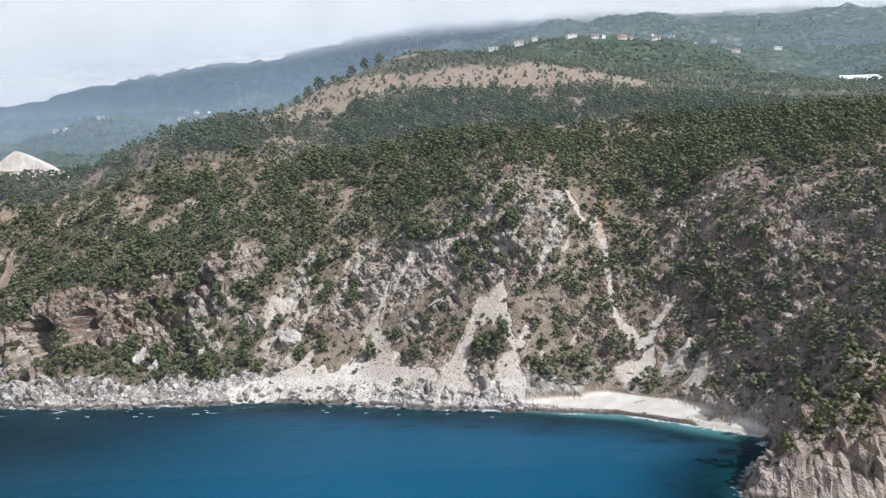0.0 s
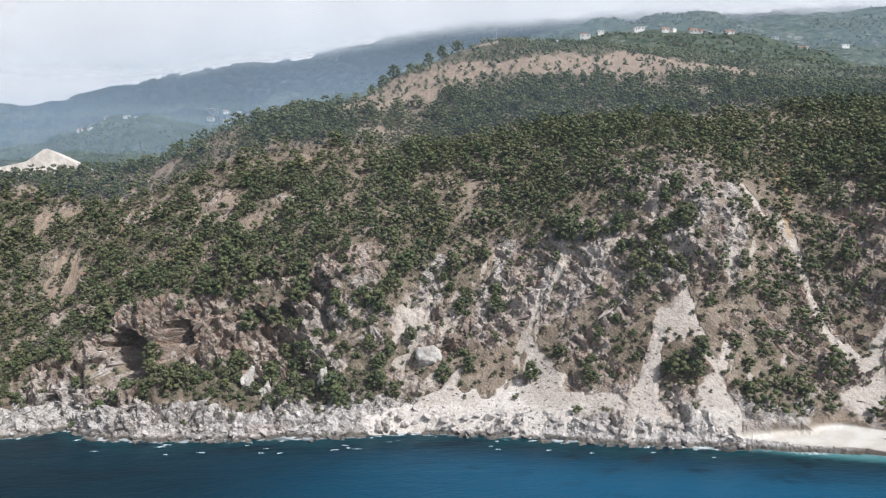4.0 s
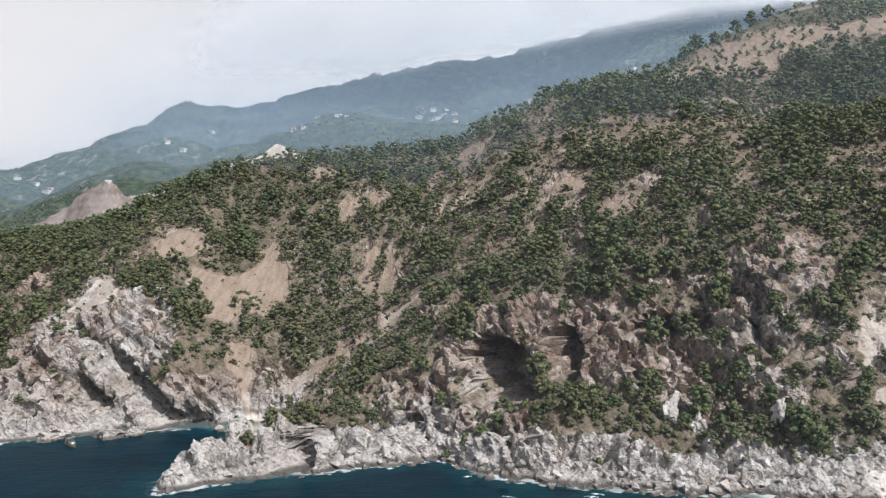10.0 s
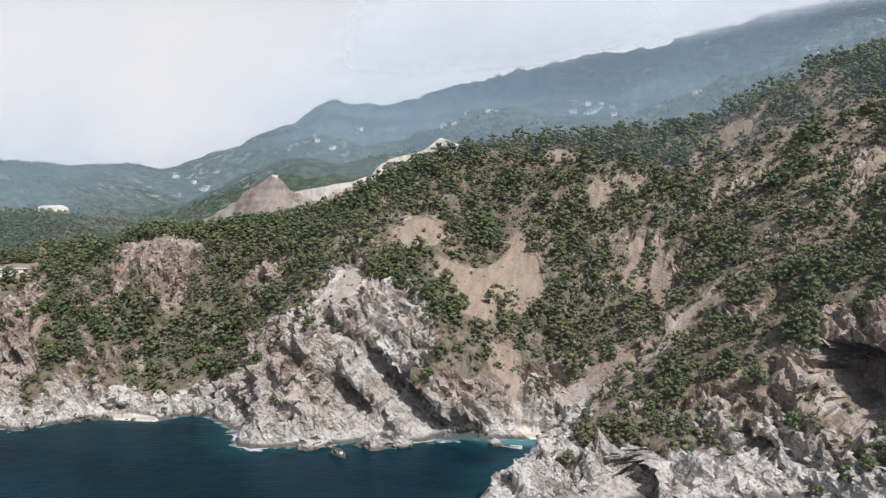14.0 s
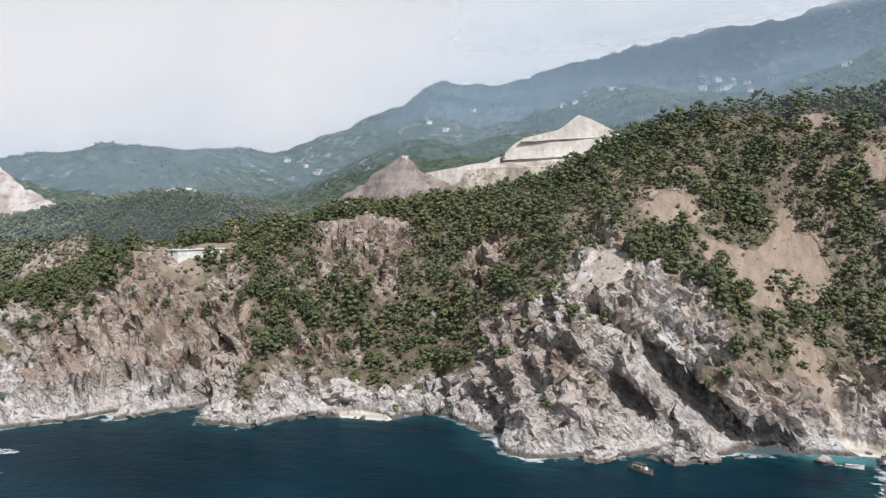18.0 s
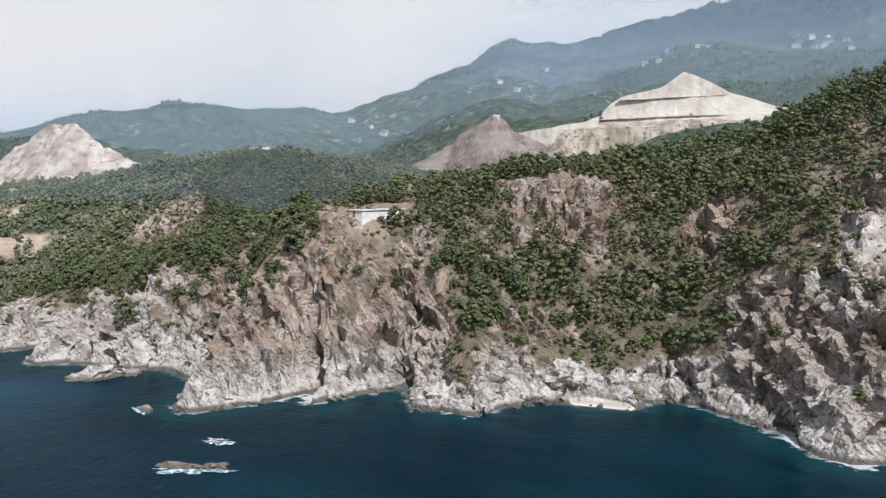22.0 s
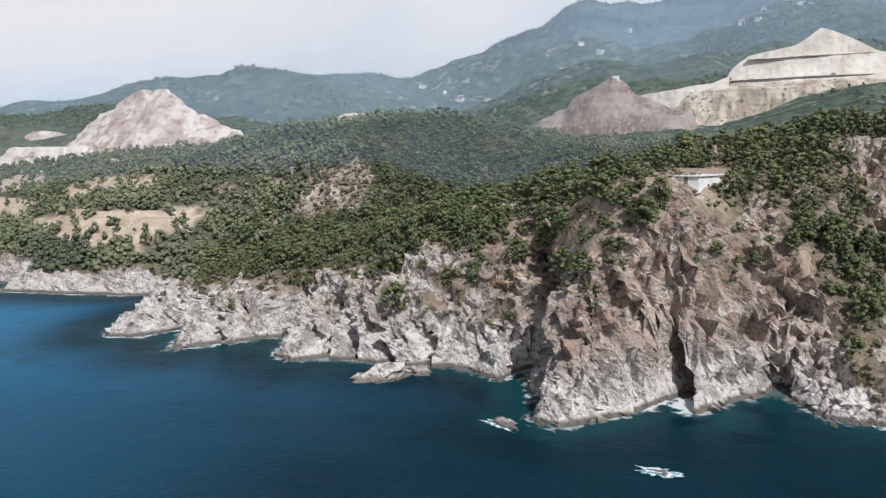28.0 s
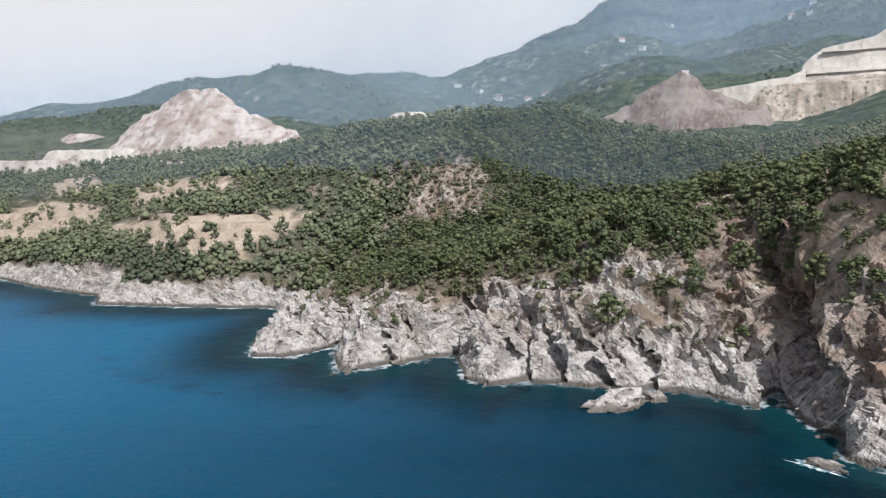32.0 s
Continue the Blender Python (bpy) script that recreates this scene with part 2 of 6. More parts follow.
BARE = [(38, 596, 68, 24, 0), (110, 625, 54, 34, 10), (-112, 562, 28, 20, 0), (-555, 383, 2, 4, 0), (-533, 389, 4, 3, 0), (-505, 396, 10, 6, 0), (-497, 388, 6, 5, 0), (-509, 376, 5, 4, 0), (-533, 366, 4, 2.5, 40), (-526, 357, 1.6, 5, 20), (-545, 378, 4, 2, 0), (-473, 376, 1.5, 3, 0), (-352, 400, 6, 5, 0),
        (-20, 668, 24, 6, 0), (-120, 425, 4, 6, 0), (-20, 445, 4, 6, 0), (-222, 494, 8, 6, 0), (-290, 482, 8, 5, 0), (-62, 470, 5, 4, 0), (20, 470, 5, 5, 0), (-135, 470, 5, 4, 0)]
SCREES += BARE
FIELDS = [(-1010, 590, 60, 10, 0), (-905, 552, 46, 8, 6)]
# slides of loose earth and dry plots, as rings of corners
SLIDES = {
    "great_slide": [(-327, 418), (-320, 422), (-312, 428), (-305, 437), (-308, 447), (-301, 449), (-293, 438), (-289, 429), (-292, 422), (-302, 415), (-306, 404), (-312, 404), (-324, 411)],
    "upper_slide": [(-347, 424), (-342, 436), (-333, 438), (-327, 432), (-332, 420), (-339, 416)],
    "chute": [(-259, 449), (-255, 450), (-254, 439), (-256, 432), (-260, 435)],
    "long_chute": [(-250, 449), (-246, 446), (-244, 428), (-246, 418), (-249, 428)],
    "low_slide": [(-303, 401), (-295, 403), (-289, 396), (-289, 389), (-298, 393)],
    "cove_slide": [(-278, 395), (-270, 401), (-261, 404), (-255, 407), (-254, 396), (-265, 391), (-271, 391)],
    "crest_slide": [(-282, 464), (-272, 459), (-259, 463), (-255, 469), (-266, 472)],
    "path_slide": [(-260, 384), (-251, 397), (-242, 409), (-229, 420), (-226, 411), (-238, 399), (-246, 388), (-256, 382)],
    "spur_earth": [(-531, 364), (-520, 365), (-508, 363), (-505, 355), (-512, 349), (-519, 347), (-528, 354)],
    "cape_slide": [(-361, 389), (-354, 404), (-346, 401), (-345, 391), (-354, 385)],
}
# ribs of pale rock between the gullies, as (x, y, half width)
RIBS = {
    "rib_a": [(-10, 384, 3), (-20, 373, 4), (-31, 365, 3.4)],
    "rib_b": [(-38, 390, 3), (-44, 377, 3.6), (-51, 364, 3.4)],
    "rib_c": [(-66, 390, 3), (-74, 376, 5), (-80, 371, 4.5)],
    "rib_d": [(8, 384, 3), (-4, 369, 4), (-15, 362, 3)],
    "rib_e": [(40, 372, 6), (28, 366, 6), (16, 358, 4)],
    "rib_f": [(58, 384, 3), (52, 366, 4), (46, 352, 4)],
}
# gullies and fans of white rubble below them, as (x, y, half width) from top to bottom
GULLIES = {
    "great_fan": [(-32, 357, 1.2), (-30, 346, 5), (-33, 332, 15)],
    "west_fan": [(-60, 350, 1.5), (-64, 343, 4), (-68, 336, 8)],
    "second_fan": [(14, 338, 1.5), (7, 329, 2.5), (3, 317, 8)],
    "third_fan": [(35, 331, 1.5), (29, 322, 2.5), (26, 314, 7)],
    "feeder": [(26, 352, 1.5), (26, 337, 1.5), (28, 325, 2)],
    "apron": [(-92, 333, 4), (-62, 335, 6), (-30, 331, 7), (-8, 322, 4)],
    "bay_gully": [(100, 340, 1.0), (90, 334, 2.0), (84, 322, 3.2), (76, 317, 6)],
    "bay_fan": [(101, 321, 1.4), (92, 315, 4)],
    "bay_foot": [(103, 309, 1.6), (97, 299, 4)],
    "ochre_gully": [(76, 375, 2), (76, 360, 2), (76, 342, 2.2), (82, 329, 3)],
    "pale_rib": [(62, 388, 1.5), (67, 376, 1.3), (76, 374, 1.5)],
    "stream_bed": [(-215, 424, 1.0), (-227, 422, 1.4), (-238, 413, 2), (-249, 394, 4)],
}
PLOTS = {
    "lower_field": [(-871, 432), (-838, 430), (-784, 419), (-765, 438), (-751, 459), (-744, 451), (-738, 430), (-740, 412), (-741, 403), (-754, 405), (-767, 401), (-785, 402), (-826, 414)],
    "terraced_field": [(-985, 466), (-977, 489), (-903, 471), (-874, 444), (-897, 434), (-925, 422), (-985, 440)],
    "middle_field": [(-918, 504), (-894, 518), (-814, 489), (-800, 464), (-825, 459), (-843, 451), (-877, 468)],
    "upper_field": [(-1051, 537), (-1034, 569), (-958, 521), (-966, 495)],
}
OCHRE = {
    "ochre_chute": [(90, 411, 2.4), (84, 396, 2.6), (78, 380, 2.0), (76, 372, 1.4)],
}
OUTCROPS = {
    "hollow_cliff": [(-478, 425), (-457, 422), (-438, 427), (-429, 419), (-430, 406), (-441, 403), (-450, 408), (-466, 412)],
    "small_cliff": [(-409, 417), (-401, 424), (-394, 422), (-401, 413)],
    "hill_scree": [(-728, 482), (-724, 500), (-696, 506), (-668, 483), (-660, 458), (-678, 448), (-698, 454)],
}
BEACHES = [(80, 292, 34, 8, -38), (50, 303, 34, 5, -16), (98, 268, 14, 6, -52), (-281, 385, 9, 3, -15), (-420, 368, 10, 3, 0)]


def patches(shapes, x, y, soft=0.35, seed=3, wobble=0.45):
    """How far each point lies within any of the shapes, 0 to 1, with ragged edges."""
    out = np.zeros(np.shape(x))
    rag = (fractal(x / 11, y / 11, 0.3, 3, seed) - 0.5) * 2 * wobble
    for cx, cy, rx, ry, turn in shapes:
        c, s = math.cos(radians(turn)), math.sin(radians(turn))
        u, v = ((x - cx) * c + (y - cy) * s) / rx, (-(x - cx) * s + (y - cy) * c) / ry
        out = np.maximum(out, 1 - smooth(1 - soft, 1 + soft, np.hypot(u, v) + rag))
    return out


def along(lines, x, y, seed=3, rag=0.95):
    """How far each point lies within any of the tapering strips, 0 to 1."""
    out = np.zeros(np.shape(x))
    shift = (fractal(x / 5, y / 5, 0.2, 3, seed) - 0.5) * 2 * rag
    for line in lines.values():
        for (ax, ay, aw), (bx, by, bw) in zip(line, line[1:]):
            t = np.clip(((x - ax) * (bx - ax) + (y - ay) * (by - ay)) / ((bx - ax) ** 2 + (by - ay) ** 2), 0, 1)
            d = np.hypot(x - ax - t * (bx - ax), y - ay - t * (by - ay)) / (aw + (bw - aw) * t)
            out = np.maximum(out, 1 - smooth(0.75, 1.25, d + shift))
    return out


def within(rings, x, y, soft=1.5, seed=3, rag=4.0):
    """How far each point lies within any of the rings, 0 to 1."""
    out = np.zeros(np.shape(x))
    shift = (fractal(x / 6, y / 6, 0.6, 3, seed) - 0.5) * 2 * rag
    for ring in rings.values():
        p = np.array(ring, float)
        lo, hi = p.min(0) - 12, p.max(0) + 12
        s = (x > lo[0]) & (x < hi[0]) & (y > lo[1]) & (y < hi[1])
        px, py = x[s], y[s]
        best, inside = np.full(px.shape, 1e9), np.zeros(px.shape, bool)
        for a, b in zip(p, np.roll(p, -1, 0)):
            e = b - a
            t = np.clip(((px - a[0]) * e[0] + (py - a[1]) * e[1]) / (e @ e), 0, 1)
            best = np.minimum(best, np.hypot(px - a[0] - t * e[0], py - a[1] - t * e[1]))
            if abs(e[1]) > 1e-9:
                inside ^= ((a[1] > py) != (b[1] > py)) & (px < a[0] + e[0] * (py - a[1]) / e[1])
        out[s] = np.maximum(out[s], smooth(-soft, soft, np.where(inside, best, -best) + shift[s] + 0.8))
    return out


def covers(x, y, z, d):
    """Cover of the ground: rock, scree, dry field, beach and pale shore stone."""
    screes, fields, beaches = patches(SCREES, x, y, 0.22, 3, 0.6), patches(FIELDS, x, y, 0.15, 4, 0.25), patches(BEACHES, x, y, 0.5, 5, 0.15) * (1 - smooth(5, 9, z))
    screes, fields = np.maximum(screes, within(SLIDES, x, y)), np.maximum(fields, within(PLOTS, x, y, 2.5, 5, 13.0))
    runs = smooth(0.585, 0.64, fractal((x - 0.45 * (y - 350)) / 7, y / 17, 0.5, 4, 27))
    runs = runs * patches([(-28, 362, 72, 26, 0), (30, 350, 34, 40, 0)], x, y, 0.25, 29, 0.3)
    gullies, ribs = along(GULLIES, x, y), along(RIBS, x, y, 13, 1.3)
    screes = np.maximum.reduce([screes, runs * 0.7, gullies])
    fret = fractal(x / 14, y / 14, z / 14, 4, 21)
    fine = fractal(x / 5, y / 5, z / 5, 3, 23)
    shore = (1 - smooth(10, 26, d - 22 * (fret - 0.5))) * (1 - smooth(10, 22, z - 26 * (fret - 0.5)))
    shore *= (x < 160) | (y < 260)
    shore = shore * (1 - smooth(6, 13, d) * (1 - smooth(-715, -700, x)))
    shore = shore * (1 - smooth(8, 15, d) * smooth(-482, -470, x) * (1 - smooth(-400, -388, x)))
    rocks = np.maximum(patches(ROCKS, x, y, 0.3, 6, 0.5) * smooth(0.36, 0.52, fret * 0.5 + fine * 0.5 + 0.05), shore)
    pale = 1 - smooth(5, 21, z + 16 * (fret - 0.5) * 2)
    crop = smooth(np.where(x > -240, 0.525, 0.56), np.where(x > -240, 0.60, 0.64), fret * 0.5 + fine * 0.5) * (1 - smooth(60, 230, d)) * 0.8
    rocks = np.maximum.reduce([rocks, crop, ribs])
    rocks = np.maximum(rocks, within(OUTCROPS, x, y, 3, 9, 7.0) * 0.95)
    rocks = rocks * (1 - screes) * (1 - fields) * (1 - beaches)
    pale = np.maximum(pale, patches([(-8, 368, 44, 26, 0), (34, 376, 30, 30, 0), (-345, 384, 34, 18, -15), (-605, 350, 75, 22, -6), (-105, 368, 20, 12, 0)], x, y, 0.4, 12, 0.5) * (0.25 + 0.4 * smooth(0.4, 0.6, fine)) * np.where(x > -60, 0.42, np.where((x < -280) & (x > -420), 1.6, np.where(x < -545, 1.5, 1.0))))
    pale = np.clip(pale, 0, 1)
    pale = np.maximum(pale * np.where(x > 60, 0.3, 1.0) * (0.85 + 0.15 * smooth(-740, -690, x)), np.maximum.reduce([0.5 * runs, gullies * np.where(x > -120, 0.62, 0.25), 0.6 * ribs]))
    return rocks, screes, fields, beaches, pale


def axis(parts):
    out = [parts[0][0]]
    for a, b, s0, s1 in parts:
        x = a
        while x < b - 1e-6:
            x = min(b, x + s0 + (s1 - s0) * (x - a) / (b - a))
            out.append(x)
    return np.array(out)


XS = axis([(-2600, -1050, 60, 9), (-1050, -700, 7, 2.0), (-700, 175, 0.95, 0.95), (175, 900, 1.6, 40)])
YS = axis([(150, 196, 10, 2), (196, 300, 1.8, 1.2), (300, 318, 0.9, 0.8), (318, 386, 0.62, 0.62), (386, 404, 0.8, 1.0), (404, 425, 1.1, 1.6), (425, 720, 1.8, 5), (720, 1700, 7, 16), (1700, 2600, 30, 60)])
gx, gy = np.meshgrid(XS, YS)
near = (gx > -720) & (gx < 200) & (gy < 440)
gx, gy = gx + near * (lattice(gx * 7, gy * 7, gy * 0, 201) - 0.5) * 0.75, gy + near * (lattice(gx * 7, gy * 7, gy * 0, 202) - 0.5) * 0.7
gz, gd = ground(gx, gy)
rock, scree, field, beach, pale = covers(gx, gy, gz, gd)


def blocks(x, y, z, size, seed):
    """Blocky steps: one height a cell, with warped and tilted cells."""
    wx = value_noise(x / size / 1.7, y / size / 1.7, z / size / 1.7, seed) * 1.6
    wy = value_noise(x / size / 1.7, y / size / 1.7, z / size / 1.7, seed + 1) * 1.6
    u, v, w = x / size + wx + 0.35 * z / size, y / size + wy, z / size - 0.3 * x / size + wx
    return lattice(np.floor(u), np.floor(v), np.floor(w), seed + 2) - 0.5


def facets(x, y, z, size, seed, tilt=1.3):
    """Tilted flat facets in cells drawn out along the strata, and how near the next cell is."""
    u, v, w = (0.60 * x + 0.80 * z) / size, y / (1.5 * size), (0.80 * x - 0.60 * z) / (1.8 * size)
    iu, iv, iw = np.floor(u), np.floor(v), np.floor(w)
    best, second, value = np.full(x.shape, 9.0), np.full(x.shape, 9.0), np.zeros(x.shape)
    for a in (-1, 0, 1):
        for b in (-1, 0, 1):
            for c in (-1, 0, 1):
                cu, cv, cw = iu + a, iv + b, iw + c
                r1, r2, r3 = (lattice(cu, cv, cw, seed + k) for k in (1, 2, 3))
                du, dv, dw = u - cu - r1, v - cv - r2, w - cw - r3
                d = du * du + dv * dv + dw * dw
                near = d < best
                second = np.where(near, best, np.minimum(second, d))
                rise = r2 + r3 - 1 + tilt * (du * (r1 - 0.3) * 1.6 + dv * (r3 - 0.5) + dw * (r2 - 0.5))
                value = np.where(near, rise, value)
                best = np.where(near, d, best)
    return value, np.sqrt(second) - np.sqrt(best)


def crags(x, y, z, rock_amount, flat):
    """Shifts of the rock face along its normal, in metres."""
    out = np.zeros(x.shape)
    s = rock_amount * flat > 0.02
    x, y, z, amount = x[s], y[s], z[s], (rock_amount * flat)[s]
    amount = amount * (1 - 0.4 * smooth(-125, -95, x)) * (0.72 + 0.28 * smooth(-560, -540, x)) * (1 - 0.3 * smooth(-395, -380, x) * (1 - smooth(-300, -285, x))) 
    broad = amount * (1 - 0.72 * patches([(-508, 348, 32, 34, 0)], x, y, 0.3, 16, 0.2))
    amount = amount * (1 - 0.15 * patches([(-508, 348, 32, 34, 0)], x, y, 0.3, 16, 0.2))
    bend = 5 * value_noise(x / 30, y / 30, z / 30, 30)
    r = ridged((x + 0.8 * z + bend) / 26, y / 44, z / 60, 3, 31) - 0.62
    cleft = smooth(0.86, 0.98, 1 - np.abs(2 * value_noise((x + 0.9 * z) / 12, y / 16, z / 50, 36) - 1))
    big, edge = facets(x, y, z, 11.0, 44)
    mid, edge2 = facets(x, y, z, 5.0, 144)
    low = facets(x, y, z, 2.2, 244)[0]
    # slabs that overhang along the dip, where the strata break off
    slabby = patches([(-340, 374, 40, 20, -15), (-610, 350, 70, 20, -4), (-255, 338, 34, 16, 20), (-440, 372, 60, 14, 0)], x, y, 0.4, 15, 0.4)
    across = (0.62 * x + 0.78 * z + 9 * (fractal(x / 26, y / 26, z / 26, 2, 33) - 0.5)) / 11.0
    saw = 0.5 - (across - np.floor(across))
    saw = saw * smooth(0.36, 0.56, value_noise((0.78 * x - 0.62 * z) / 20, y / 20, np.floor(across) * 3.7, 34))
    thin = (0.70 * x + 0.71 * z + 5 * (fractal(x / 13, y / 13, z / 13, 2, 35) - 0.5)) / 5.2
    notch = 0.5 - (thin - np.floor(thin))
    notch = notch * smooth(0.30, 0.5, value_noise((0.71 * x - 0.70 * z) / 9, y / 12, np.floor(thin) * 2.9, 37))
    out[s] = amount * (3.0 * notch + 2.7 * mid + 1.9 * low - 2.5 * (1 - smooth(0.0, 0.16, edge)) - 1.7 * (1 - smooth(0, 0.16, edge2)))
    out[s] += broad * (6.0 * r + 3.6 * big - 3.5 * cleft + (2.0 + np.where(x < -540, 2.5, 5.0) * slabby) * saw)
    return out


ground_smooth = ground(*np.meshgrid(XS, YS))[0]
dzdx = np.gradient(ground_smooth, axis=1) / np.gradient(XS)[None]
dzdy = np.gradient(ground_smooth, axis=0) / np.gradient(YS)[:, None]
nl = np.sqrt(dzdx ** 2 + dzdy ** 2 + 1)
calm = smooth(-3, 3, gd) * (0.25 + 0.75 * smooth(1.5, 9, gz)) * (1 - smooth(420, 700, gy) * 0.5) * (1 - beach)
push = crags(gx, gy, gz, rock, calm * (1 - 0.5 * smooth(45, 95, gd))) + calm * (1 - rock) * (fractal(gx / 7, gy / 7, 0.1, 3, 61) - 0.5) * 1.6 * (1 - 0.7 * scree) * (1 - 0.8 * field)
sx, sy, sz = gx - push * dzdx / nl, gy - push * dzdy / nl, gz + push / nl
# caves and overhangs: (x, y, height, half width, half height, depth, way in x)
CAVES = [(-194, 363, 24, 13, 10, 24, 0.6, 0.1), (-174, 366, 29, 6.5, 9, 18, 0.6, 0.0), (-145, 372, 36, 8, 3.6, 9, 0.3, 0.2), (-130, 374, 38, 5, 3.4, 6, 0.0, 0.2), (-250, 334, 4.5, 7, 4.6, 15, 0.4, 0.3), (-219, 358, 8, 4, 3.5, 9, 0.3, 0.3),
         (-330, 378, 17, 5.6, 10, 16, 0.0, 0.75), (-340, 370, 12, 4.4, 7, 12, 0.1, 0.75), (-319, 376, 9, 5.2, 8, 14, 0.0, 0.8), (-307, 377, 2.4, 9, 4.0, 9, 0.0, 0.2), (-378, 366, 4, 4, 6, 7, 0.2, 0.6)]
CAVES += [(-498, 349, 4.5, 3.6, 6.5, 11, 0.2, 0.5), (-478, 362, 2, 4, 3, 6, 0.2, 0.2), (-531, 341, 12, 3.4, 12, 6, 1.3, 0.5), (-537, 352, 14, 3.4, 12, 6, 1.2, 0.4), (-508, 348, 22, 1.6, 9, 3, 0.2, 0.7),
          (-664, 354, 4, 3.5, 5, 7, 0.3, 0.4), (-637, 343, 4, 3, 5, 6, 0.3, 0.6), (-624, 357, 7, 3.5, 8, 7, 0.3, 0.5), (-598, 342, 5, 2.6, 6, 6, 0.3, 0.7), (-589, 350, 6, 2.2, 7, 6, 0.3, 0.6), (-578, 355, 5, 2.6, 6, 6, 0.3, 0.7), (-568, 357, 5, 2.4, 6, 5, 0.3, 0.7),
          (-205, 366, 20, 4, 3, 6, 0.3, 0.3), (-113, 368, 34, 2.5, 6, 5, 0.2, 0.6), (-435, 368, 4, 3, 4, 5, 0.2, 0.5)]
for cx, cy, cz, hw, hh, deep_in, way, lean in CAVES:
    w = (1 - smooth(0.62, 1.08, np.hypot((sx - cx + lean * (sz - cz)) / hw, (sz - cz) / hh))) * (np.abs(gy - cy) < 26)
    sy = sy + w * deep_in
    sx = sx + w * deep_in * way
bench = np.floor(gz / 3.2 + 0.5) * 3.2
sz = sz + field * (bench - gz) * 0.8
sz = sz + smooth(0.15, 0.75, beach) * (np.minimum(sz, 0.2 + 0.16 * np.clip(gd, 0, 30)) - sz)


def sheet(name, vx, vy, vz, **attrs):
    rows, cols = vx.shape
    me = bpy.data.meshes.new(name)
    me.vertices.add(vx.size)
    me.vertices.foreach_set("co", np.stack([vx, vy, vz], -1).ravel())
    i = np.arange(rows * cols).reshape(rows, cols)
    quads = np.stack([i[:-1, :-1], i[:-1, 1:], i[1:, 1:], i[1:, :-1]], -1).reshape(-1, 4)
    me.loops.add(quads.size)
    me.loops.foreach_set("vertex_index", quads.ravel())
    me.polygons.add(len(quads))
    me.polygons.foreach_set("loop_start", np.arange(0, quads.size, 4))
    me.update(calc_edges=True)
    for key, value in attrs.items():
        a = me.attributes.new(key, "FLOAT", "POINT")
        a.data.foreach_set("value", np.asarray(value, np.float32).ravel())
    return me


